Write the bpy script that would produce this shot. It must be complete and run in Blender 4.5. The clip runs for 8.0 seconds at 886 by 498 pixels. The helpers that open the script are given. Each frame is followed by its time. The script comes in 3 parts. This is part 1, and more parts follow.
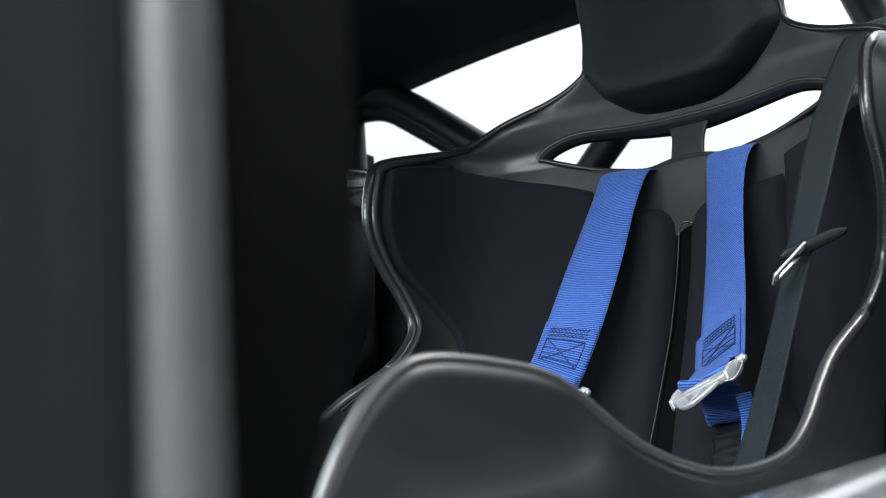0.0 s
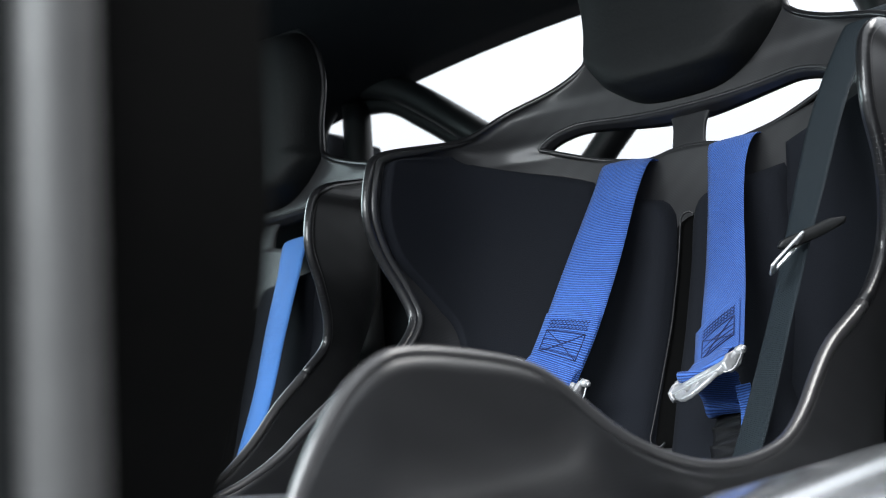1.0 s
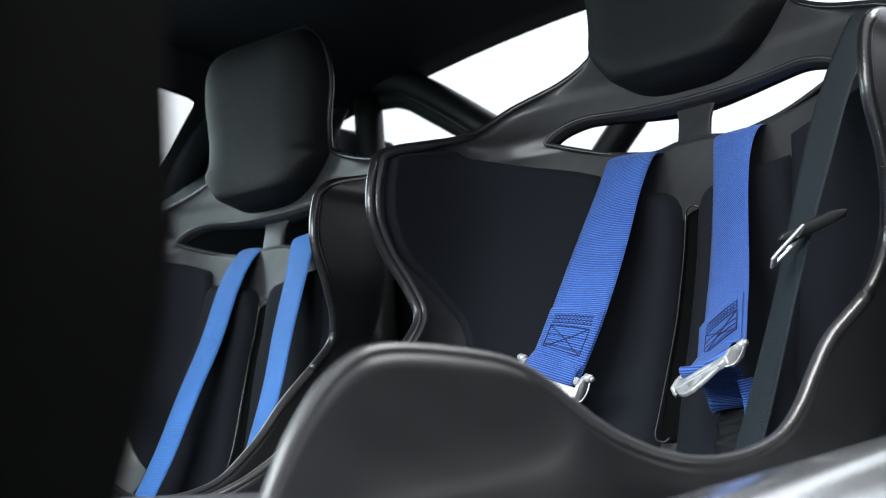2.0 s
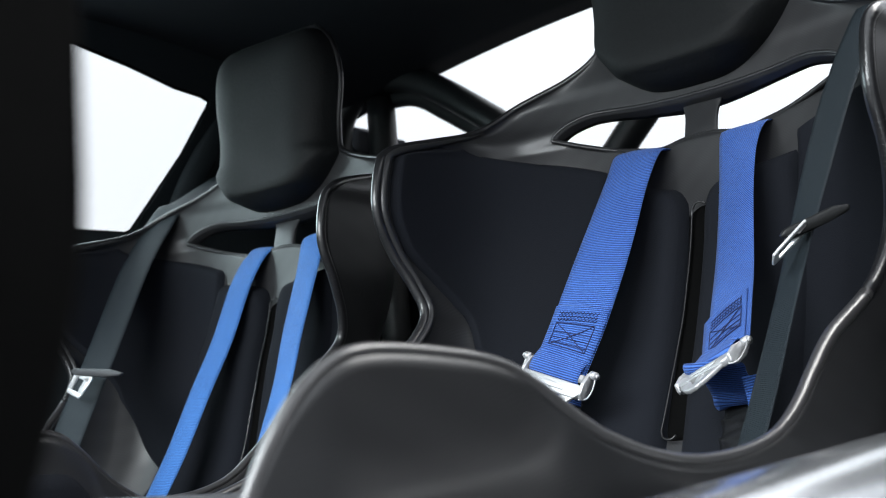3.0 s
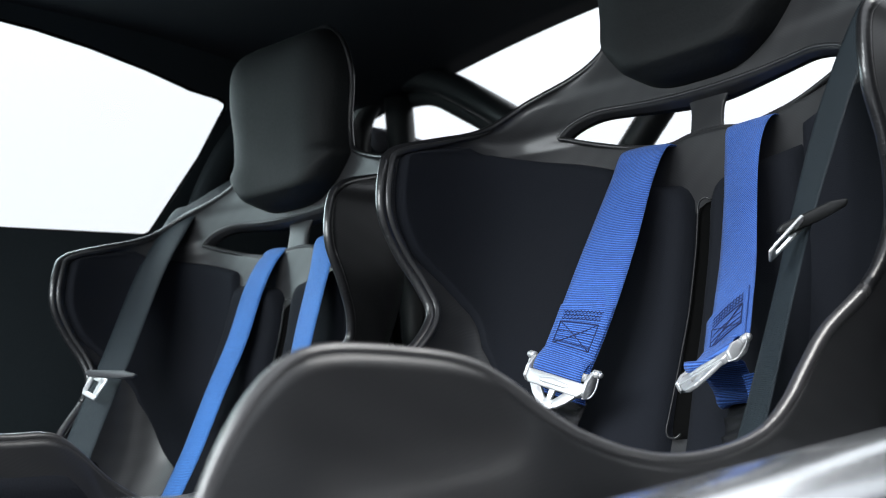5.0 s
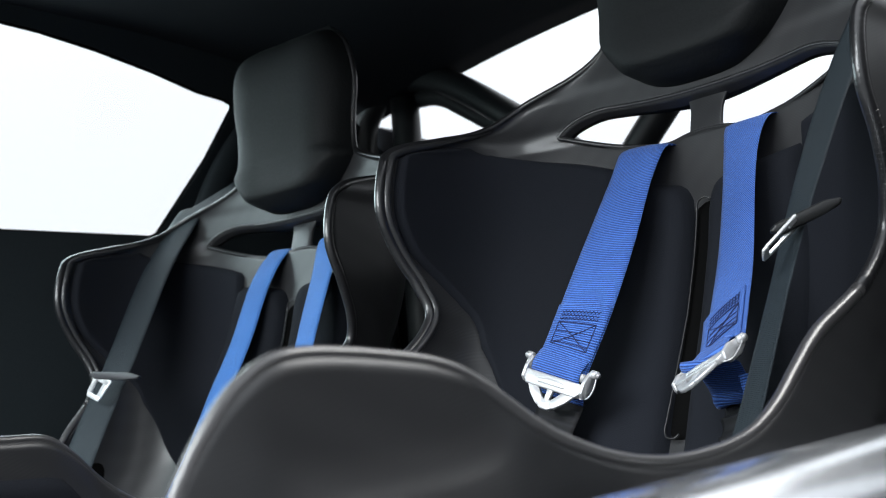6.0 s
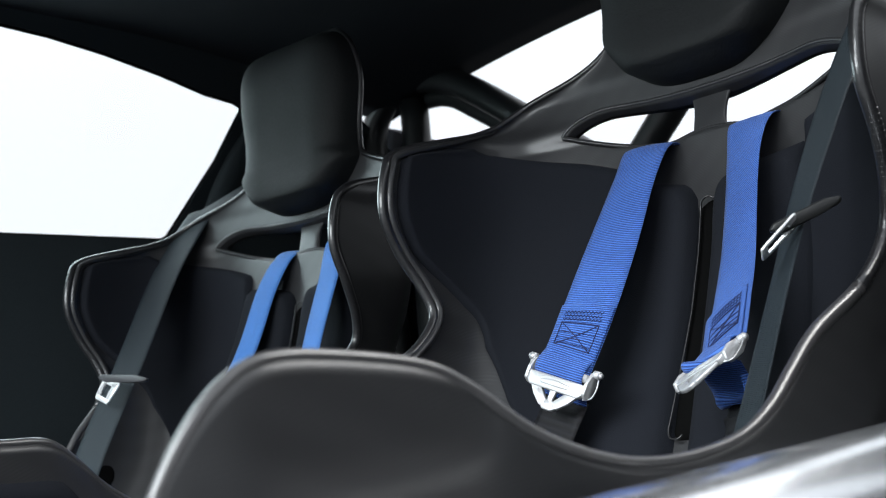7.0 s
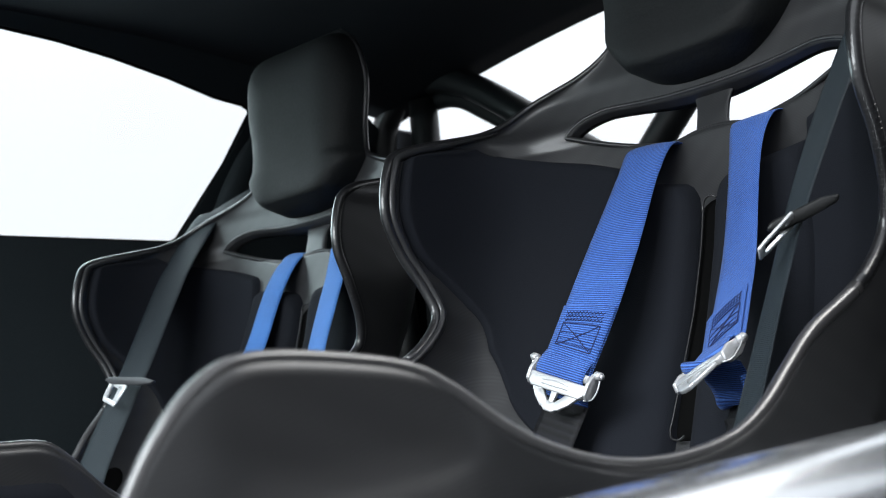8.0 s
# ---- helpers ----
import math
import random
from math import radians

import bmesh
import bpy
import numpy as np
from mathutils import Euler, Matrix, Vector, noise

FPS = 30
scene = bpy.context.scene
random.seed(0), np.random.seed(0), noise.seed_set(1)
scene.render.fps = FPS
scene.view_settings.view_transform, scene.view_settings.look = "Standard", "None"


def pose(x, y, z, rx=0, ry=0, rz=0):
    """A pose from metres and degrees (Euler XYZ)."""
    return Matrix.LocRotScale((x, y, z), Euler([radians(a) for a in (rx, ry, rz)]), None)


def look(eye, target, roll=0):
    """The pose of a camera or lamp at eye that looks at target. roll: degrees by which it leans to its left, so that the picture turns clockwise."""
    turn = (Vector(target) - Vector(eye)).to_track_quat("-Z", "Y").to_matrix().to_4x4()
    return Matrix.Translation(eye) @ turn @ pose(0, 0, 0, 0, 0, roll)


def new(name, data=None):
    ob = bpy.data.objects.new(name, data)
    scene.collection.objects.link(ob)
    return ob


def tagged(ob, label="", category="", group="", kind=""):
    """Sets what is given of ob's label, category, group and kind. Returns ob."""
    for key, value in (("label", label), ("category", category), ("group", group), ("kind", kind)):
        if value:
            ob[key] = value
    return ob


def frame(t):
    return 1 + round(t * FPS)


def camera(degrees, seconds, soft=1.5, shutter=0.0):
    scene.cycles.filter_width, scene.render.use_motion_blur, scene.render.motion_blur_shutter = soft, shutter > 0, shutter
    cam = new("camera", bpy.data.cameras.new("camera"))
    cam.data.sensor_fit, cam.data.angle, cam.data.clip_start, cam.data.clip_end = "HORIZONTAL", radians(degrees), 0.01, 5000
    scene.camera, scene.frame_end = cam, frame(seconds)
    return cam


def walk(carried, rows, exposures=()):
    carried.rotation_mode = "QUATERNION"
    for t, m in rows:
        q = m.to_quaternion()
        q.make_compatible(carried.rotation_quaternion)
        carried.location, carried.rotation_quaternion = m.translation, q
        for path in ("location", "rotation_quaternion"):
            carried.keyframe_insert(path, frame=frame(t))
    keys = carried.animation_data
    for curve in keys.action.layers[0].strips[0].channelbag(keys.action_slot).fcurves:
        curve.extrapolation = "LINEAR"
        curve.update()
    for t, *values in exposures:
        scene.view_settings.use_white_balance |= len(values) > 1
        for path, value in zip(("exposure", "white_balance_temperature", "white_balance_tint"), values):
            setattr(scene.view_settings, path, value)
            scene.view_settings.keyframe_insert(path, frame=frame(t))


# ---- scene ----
# ---- camera and its walk ----
cam = camera(39.93, 8.0, soft=1.0)
cam.data.dof.use_dof = True
cam.data.dof.focus_distance = 1.25
cam.data.dof.aperture_fstop = 9.0
PATH = [
    (0.0, 0.6255, -0.8376, 0.4492, 99.28, 3.649, 39.148), (0.5, 0.6292, -0.829, 0.4494, 99.094, 3.745, 39.532),
    (1.0, 0.636, -0.8215, 0.449, 98.948, 3.871, 39.96), (1.5, 0.643, -0.8124, 0.449, 98.84, 3.968, 40.514),
    (3.0, 0.6647, -0.7899, 0.4488, 98.719, 4.314, 42.312), (3.5, 0.6704, -0.7826, 0.449, 98.716, 4.41, 42.788),
    (4.0, 0.676, -0.7765, 0.4482, 98.758, 4.5, 43.314), (4.5, 0.6823, -0.7695, 0.447, 98.799, 4.538, 43.754),
    (6.0, 0.7031, -0.7463, 0.4464, 98.87, 4.719, 45.018), (6.5, 0.7091, -0.739, 0.4463, 98.92, 4.836, 45.474),
    (7.0, 0.7144, -0.732, 0.4458, 98.976, 4.951, 45.988), (7.5, 0.7203, -0.7256, 0.445, 99.042, 5.009, 46.447),
    (8.0, 0.7258, -0.7147, 0.4438, 99.137, 5.067, 46.975)]
walk(cam, [(r[0], pose(*r[1:])) for r in PATH])

# ---- light: a white photo studio all round the car ----
scene.view_settings.exposure = 0.0
world = bpy.data.worlds.new("studio")
scene.world = world
world.use_nodes = True
wn, wl = world.node_tree.nodes, world.node_tree.links
bg = wn["Background"]
bg.inputs["Color"].default_value = (0.92, 0.975, 1.04, 1)
wtc, wsep, wmap = wn.new("ShaderNodeTexCoord"), wn.new("ShaderNodeSeparateXYZ"), wn.new("ShaderNodeMapRange")
wl.new(wtc.outputs["Generated"], wsep.inputs[0])
wl.new(wsep.outputs["Z"], wmap.inputs["Value"])
wmap.interpolation_type = "SMOOTHSTEP"
wmap.inputs["From Min"].default_value, wmap.inputs["From Max"].default_value = 0.2, 0.8
wmap.inputs["To Min"].default_value, wmap.inputs["To Max"].default_value = 1.07, 1.7
wl.new(wmap.outputs["Result"], bg.inputs["Strength"])


def softbox(name, eye, target, sx, sy, watts, colour=(1.0, 0.985, 0.96)):
    data = bpy.data.lights.new(name, "AREA")
    data.shape, data.size, data.size_y, data.energy = "RECTANGLE", sx, sy, watts
    data.color = colour
    ob = new(name, data)
    ob.matrix_world = look(eye, target)
    return tagged(ob, "large unseen area lamp added to light the seats", "studio lamp")


# unseen, added for the highlights on the rims and the sill
softbox("added_softbox", (1.2, 1.5, 2.9), (0.3, -0.2, 0.5), 2.0, 1.2, 55)
# unseen, added in front to brighten both seats
softbox("added_softbox", (0.0, -2.6, 1.80), (-0.15, 0.2, 0.65), 2.2, 1.3, 150, (0.90, 0.965, 1.0))


# lamp added outside the far side window to strengthen its light on the far seat
day = bpy.data.lights.new("window_light", "AREA")
day.shape, day.size, day.size_y, day.energy = "RECTANGLE", 1.3, 0.30, 6.0
day.color = (0.72, 0.95, 1.0)
day_ob = new("window_light", day)
day_ob.matrix_world = look((-1.19, -0.12, 1.02), (-0.6, 0.05, 0.72))
tagged(day_ob, "cool lamp added outside the far window to brighten the far seat", "studio lamp")


# ---- materials ----
def material(name, colour, rough, metal=0.0, coat=0.0, sheen=0.0, spec=0.5):
    m = bpy.data.materials.new(name)
    m.use_nodes = True
    b = m.node_tree.nodes["Principled BSDF"]
    b.inputs["Base Color"].default_value = (*colour, 1)
    b.inputs["Roughness"].default_value = rough
    b.inputs["Metallic"].default_value = metal
    b.inputs["Coat Weight"].default_value = coat
    b.inputs["Coat Roughness"].default_value = 0.12
    b.inputs["Sheen Weight"].default_value = sheen
    b.inputs["Specular IOR Level"].default_value = spec
    return m, m.node_tree.nodes, m.node_tree.links, b


def grain(m, scale, strength, dark, light, rough=(0.4, 0.6), coord="Object", distance=0.001, big=6.0):
    """Colour, gloss and relief that vary at two scales."""
    mat, n, l, b = m
    tc = n.new("ShaderNodeTexCoord")
    fine, wide = n.new("ShaderNodeTexNoise"), n.new("ShaderNodeTexNoise")
    fine.inputs["Scale"].default_value, wide.inputs["Scale"].default_value = scale, big
    fine.inputs["Detail"].default_value = 4
    wide.inputs["Detail"].default_value = 3
    for t in (fine, wide):
        l.new(tc.outputs[coord], t.inputs["Vector"])
    mixer = n.new("ShaderNodeMath")
    mixer.operation = "MULTIPLY_ADD"
    l.new(fine.outputs["Fac"], mixer.inputs[0])
    mixer.inputs[1].default_value = 0.45
    half = n.new("ShaderNodeMath")
    half.operation = "MULTIPLY"
    half.inputs[1].default_value = 0.55
    l.new(wide.outputs["Fac"], half.inputs[0])
    l.new(half.outputs[0], mixer.inputs[2])
    ramp = n.new("ShaderNodeValToRGB")
    ramp.color_ramp.elements[0].position, ramp.color_ramp.elements[1].position = 0.3, 0.7
    ramp.color_ramp.elements[0].color, ramp.color_ramp.elements[1].color = (*dark, 1), (*light, 1)
    l.new(mixer.outputs[0], ramp.inputs["Fac"])
    l.new(ramp.outputs["Color"], b.inputs["Base Color"])
    mr = n.new("ShaderNodeMapRange")
    mr.inputs["From Min"].default_value, mr.inputs["From Max"].default_value = 0.3, 0.7
    mr.inputs["To Min"].default_value, mr.inputs["To Max"].default_value = rough
    l.new(wide.outputs["Fac"], mr.inputs["Value"])
    l.new(mr.outputs["Result"], b.inputs["Roughness"])
    bump = n.new("ShaderNodeBump")
    bump.inputs["Strength"].default_value, bump.inputs["Distance"].default_value = strength, distance
    l.new(fine.outputs["Fac"], bump.inputs["Height"])
    l.new(bump.outputs["Normal"], b.inputs["Normal"])
    return mat


def carbon_weave():
    """Satin carbon: a fine diagonal twill under lacquer."""
    m, n, l, b = material("carbon_lacquer", (0.02, 0.022, 0.024), 0.36, coat=0.12, spec=0.45)
    tc = n.new("ShaderNodeTexCoord")
    mp = n.new("ShaderNodeMapping")
    mp.inputs["Rotation"].default_value = (0.4, 0.8, 0.6)
    l.new(tc.outputs["Object"], mp.inputs["Vector"])
    w1, w2 = n.new("ShaderNodeTexWave"), n.new("ShaderNodeTexWave")
    w1.bands_direction, w2.bands_direction = "X", "Z"
    for w in (w1, w2):
        w.inputs["Scale"].default_value = 130 if w is w1 else 14
        w.inputs["Distortion"].default_value = 0.3
        l.new(mp.outputs["Vector"], w.inputs["Vector"])
    mul = n.new("ShaderNodeMath")
    mul.operation = "MULTIPLY"
    l.new(w1.outputs["Fac"], mul.inputs[0])
    l.new(w2.outputs["Fac"], mul.inputs[1])
    wide = n.new("ShaderNodeTexNoise")
    wide.inputs["Scale"].default_value = 5
    l.new(tc.outputs["Object"], wide.inputs["Vector"])
    ramp = n.new("ShaderNodeValToRGB")
    ramp.color_ramp.elements[0].color, ramp.color_ramp.elements[1].color = (0.0270, 0.0272, 0.0288, 1), (0.0350, 0.0353, 0.0372, 1)
    l.new(mul.outputs[0], ramp.inputs["Fac"])
    l.new(ramp.outputs["Color"], b.inputs["Base Color"])
    mr = n.new("ShaderNodeMapRange")
    mr.inputs["To Min"].default_value, mr.inputs["To Max"].default_value = 0.3, 0.42
    l.new(wide.outputs["Fac"], mr.inputs["Value"])
    l.new(mr.outputs["Result"], b.inputs["Roughness"])
    bump = n.new("ShaderNodeBump")
    bump.inputs["Strength"].default_value, bump.inputs["Distance"].default_value = 0.014, 0.0003
    l.new(mul.outputs[0], bump.inputs["Height"])
    l.new(bump.outputs["Normal"], b.inputs["Normal"])
    return m


def webbing(name, dark, light, ribs=420.0, sheen=0.1):
    """Woven belt webbing: cross ribs along the length, a plain selvedge at both edges."""
    m, n, l, b = material(name, light, 0.62, sheen=sheen, spec=0.3)
    uv = n.new("ShaderNodeTexCoord")
    sep = n.new("ShaderNodeSeparateXYZ")
    l.new(uv.outputs["UV"], sep.inputs[0])
    mul = n.new("ShaderNodeMath")
    mul.operation = "MULTIPLY"
    mul.inputs[1].default_value = ribs * 2 * math.pi
    l.new(sep.outputs["Y"], mul.inputs[0])
    sn = n.new("ShaderNodeMath")
    sn.operation = "SINE"
    l.new(mul.outputs[0], sn.inputs[0])
    no = n.new("ShaderNodeTexNoise")
    no.inputs["Scale"].default_value = 900
    l.new(uv.outputs["Object"], no.inputs["Vector"])
    wide = n.new("ShaderNodeTexNoise")
    wide.inputs["Scale"].default_value = 14
    l.new(uv.outputs["Object"], wide.inputs["Vector"])
    add = n.new("ShaderNodeMath")
    add.operation = "MULTIPLY_ADD"
    l.new(sn.outputs[0], add.inputs[0])
    add.inputs[1].default_value = 0.38
    l.new(no.outputs["Fac"], add.inputs[2])
    add2 = n.new("ShaderNodeMath")
    add2.operation = "MULTIPLY_ADD"
    l.new(wide.outputs["Fac"], add2.inputs[0])
    add2.inputs[1].default_value = 0.35
    l.new(add.outputs[0], add2.inputs[2])
    ramp = n.new("ShaderNodeValToRGB")
    ramp.color_ramp.elements[0].position, ramp.color_ramp.elements[1].position = 0.3, 1.0
    ramp.color_ramp.elements[0].color, ramp.color_ramp.elements[1].color = (*dark, 1), (*light, 1)
    l.new(add2.outputs[0], ramp.inputs["Fac"])
    l.new(ramp.outputs["Color"], b.inputs["Base Color"])
    bump = n.new("ShaderNodeBump")
    bump.inputs["Strength"].default_value, bump.inputs["Distance"].default_value = 0.8, 0.0008
    l.new(add.outputs[0], bump.inputs["Height"])
    l.new(bump.outputs["Normal"], b.inputs["Normal"])
    return m


CARBON = carbon_weave()
RIM = grain(material("rim_gloss_black", (0.012, 0.012, 0.013), 0.18, coat=0.45, spec=0.5), 300, 0.05, (0.010, 0.010, 0.011), (0.02, 0.02, 0.022), (0.28, 0.4))


def weave_on_rim(m):
    """Short bright dashes where the cloth wraps round the rim."""
    n, l = m.node_tree.nodes, m.node_tree.links
    b = n["Principled BSDF"]
    tc, w = n.new("ShaderNodeTexCoord"), n.new("ShaderNodeTexWave")
    w.bands_direction = "Z"
    w.inputs["Scale"].default_value, w.inputs["Distortion"].default_value = 52, 0.6
    l.new(tc.outputs["Object"], w.inputs["Vector"])
    bump = n.new("ShaderNodeBump")
    bump.inputs["Strength"].default_value, bump.inputs["Distance"].default_value = 0.12, 0.0006
    l.new(w.outputs["Fac"], bump.inputs["Height"])
    l.new(bump.outputs["Normal"], b.inputs["Normal"])


weave_on_rim(RIM)
# the rim in a lighter grey, which paints in its highlight at the front
LIT_RIM = grain(material("rim_lit_grey", (0.1, 0.1, 0.1), 0.3, coat=0.6, spec=0.5), 300, 0.05, (0.046, 0.045, 0.046), (0.064, 0.062, 0.064), (0.28, 0.36))
SUEDE = grain(material("black_suede", (0.014, 0.014, 0.018), 0.9, sheen=0.012, spec=0.16), 700, 0.5, (0.0080, 0.0093, 0.0130), (0.0130, 0.0148, 0.0200), (0.8, 0.95))
LEATHER = grain(material("black_leather", (0.014, 0.015, 0.016), 0.5, spec=0.22), 260, 0.35, (0.006, 0.0068, 0.0072), (0.0115, 0.0130, 0.0138), (0.56, 0.75))
HEADLINER = grain(material("headliner_suede", (0.008, 0.01, 0.014), 0.9, spec=0.2), 500, 0.4, (0.005, 0.006, 0.009), (0.010, 0.012, 0.016), (0.85, 0.95))
DARK_TRIM = grain(material("dark_trim", (0.01, 0.012, 0.014), 0.6, spec=0.3), 240, 0.3, (0.007, 0.009, 0.011), (0.014, 0.016, 0.018), (0.5, 0.7))
DOOR_TRIM = grain(material("door_suede", (0.011, 0.015, 0.018), 0.8, spec=0.25), 420, 0.4, (0.012, 0.017, 0.020), (0.019, 0.026, 0.030), (0.7, 0.85))
TUBE = grain(material("cage_paint", (0.012, 0.013, 0.014), 0.4, spec=0.4), 180, 0.1, (0.009, 0.010, 0.011), (0.016, 0.017, 0.018), (0.35, 0.5))
PILLAR = grain(material("pillar_paint", (0.012, 0.013, 0.013), 0.5, spec=0.2), 150, 0.1, (0.0078, 0.0088, 0.0092), (0.0115, 0.0128, 0.0134), (0.5, 0.65))
EDGE = grain(material("edge_grey", (0.22, 0.22, 0.23), 0.4), 150, 0.1, (0.058, 0.057, 0.057), (0.080, 0.079, 0.079), (0.38, 0.48))
SILVER = grain(material("silver_paint", (0.62, 0.64, 0.66), 0.25, metal=0.85, coat=0.5), 1500, 0.02, (0.60, 0.61, 0.64), (0.68, 0.7, 0.72), (0.17, 0.23), big=2.0)
STEEL = grain(material("cast_aluminium", (0.75, 0.75, 0.76), 0.36, metal=0.6), 500, 0.15, (0.60, 0.60, 0.61), (0.72, 0.72, 0.73), (0.36, 0.5))
ZINC = grain(material("zinc_plate", (0.8, 0.8, 0.8), 0.5, metal=0.45), 400, 0.1, (0.74, 0.75, 0.76), (0.82, 0.83, 0.84), (0.4, 0.55))
BLUE = webbing("blue_webbing", (0.010, 0.034, 0.17), (0.075, 0.205, 0.66))
# the blue webbing again, lighter and greener: the far side's cool light as colour
BLUE_LIT = webbing("blue_webbing_lit", (0.012, 0.060, 0.22), (0.080, 0.275, 0.74))
BLACKWEB = webbing("black_webbing", (0.003, 0.003, 0.004), (0.008, 0.008, 0.011), 120, 0.0)
GREY = webbing("grey_webbing", (0.011, 0.0165, 0.0215), (0.021, 0.030, 0.037), 600, 0.0)
THREAD = grain(material("navy_thread", (0.008, 0.012, 0.06), 0.7), 900, 0.3, (0.008, 0.013, 0.06), (0.015, 0.025, 0.11), (0.6, 0.8))
RUBBER = grain(material("black_rubber", (0.003, 0.003, 0.003), 0.9, spec=0.05), 200, 0.2, (0.0022, 0.0022, 0.0022), (0.004, 0.004, 0.004), (0.8, 0.9))
PLASTIC = grain(material("black_plastic", (0.01, 0.01, 0.011), 0.5, spec=0.35), 300, 0.2, (0.007, 0.0075, 0.008), (0.013, 0.0135, 0.014), (0.38, 0.5))
CARPET = grain(material("dark_carpet", (0.012, 0.013, 0.014), 0.95), 900, 0.8, (0.007, 0.008, 0.009), (0.018, 0.019, 0.02), (0.9, 1.0), distance=0.003)
GREY_TRIM = grain(material("grey_trim", (0.05, 0.05, 0.055), 0.5, spec=0.4), 220, 0.2, (0.045, 0.046, 0.050), (0.062, 0.063, 0.068), (0.4, 0.55))
STUDIO = grain(material("studio_floor", (0.7, 0.7, 0.7), 0.5), 40, 0.1, (0.22, 0.22, 0.22), (0.30, 0.30, 0.30), (0.4, 0.6), big=0.8)


def glass_material():
    m, n, l, b = material("clear_glass", (1, 1, 1), 0.02)
    tr, gl, mx, fr = (n.new("ShaderNodeBsdfTransparent"), n.new("ShaderNodeBsdfGlossy"),
                      n.new("ShaderNodeMixShader"), n.new("ShaderNodeFresnel"))
    gl.inputs["Roughness"].default_value = 0.02
    fr.inputs["IOR"].default_value = 1.3
    l.new(fr.outputs[0], mx.inputs[0])
    l.new(tr.outputs[0], mx.inputs[1])
    l.new(gl.outputs[0], mx.inputs[2])
    l.new(mx.outputs[0], n["Material Output"].inputs["Surface"])
    return m


GLASS = glass_material()


# ---- mesh helpers ----
def thing(name, label, category, at=(0, 0, 0), group="", kind=""):
    ob = new(name)
    ob.location = at
    ob.empty_display_size = 0.05
    return tagged(ob, label, category, group, kind)


def finish(ob, smooth=True):
    if smooth:
        for p in ob.data.polygons:
            p.use_smooth = True
    return ob


def part(name, bm, mat, parent=None, label="", smooth=True, recalc=True):
    if recalc:
        bmesh.ops.recalc_face_normals(bm, faces=bm.faces)
    me = bpy.data.meshes.new(name)
    bm.to_mesh(me)
    bm.free()
    me.materials.append(mat)
    ob = new(name, me)
    if parent:
        ob.parent = parent
    if label:
        tagged(ob, label)
    return finish(ob, smooth)


def spline(points, per=8, closed=False):
    """Catmull-Rom through the points."""
    p = [np.array(q, float) for q in points]
    n = len(p)
    out = []
    for i in range(n if closed else n - 1):
        if closed:
            a, b, c, d = p[i - 1], p[i], p[(i + 1) % n], p[(i + 2) % n]
        else:
            a, b, c, d = p[max(i - 1, 0)], p[i], p[i + 1], p[min(i + 2, n - 1)]
        k = per[i] if isinstance(per, (list, tuple)) else per
        for s in range(k):
            t = s / k
            out.append(0.5 * (2 * b + (c - a) * t + (2 * a - 5 * b + 4 * c - d) * t * t + (3 * b - a - 3 * c + d) * t ** 3))
    if not closed:
        out.append(p[-1])
    return np.array(out)


def tube(bm, path, radius, sides=12, closed=False, flat=1.0, caps=True):
    """A round bar along a path; radius may be a list."""
    pts = [Vector(q) for q in path]
    n = len(pts)
    rings, side = [], None
    for i, q in enumerate(pts):
        nxt, prv = (pts[(i + 1) % n], pts[i - 1]) if closed else (pts[min(i + 1, n - 1)], pts[max(i - 1, 0)])
        t = (nxt - prv).normalized()
        if side is None:
            side = t.cross(Vector((0, 0, 1)) if abs(t.z) < 0.9 else Vector((1, 0, 0))).normalized()
        side = (side - t * side.dot(t)).normalized()
        up = t.cross(side)
        r = radius[i] if isinstance(radius, (list, tuple, np.ndarray)) else radius
        rings.append([bm.verts.new(q + side * (r * math.cos(a)) + up * (r * flat * math.sin(a)))
                      for a in (2 * math.pi * k / sides for k in range(sides))])
    m = n if closed else n - 1
    for i in range(m):
        a, b = rings[i], rings[(i + 1) % n]
        for k in range(sides):
            bm.faces.new((a[k], a[(k + 1) % sides], b[(k + 1) % sides], b[k]))
    if caps and not closed:
        bm.faces.new(rings[0])
        bm.faces.new(rings[-1])
    return bm


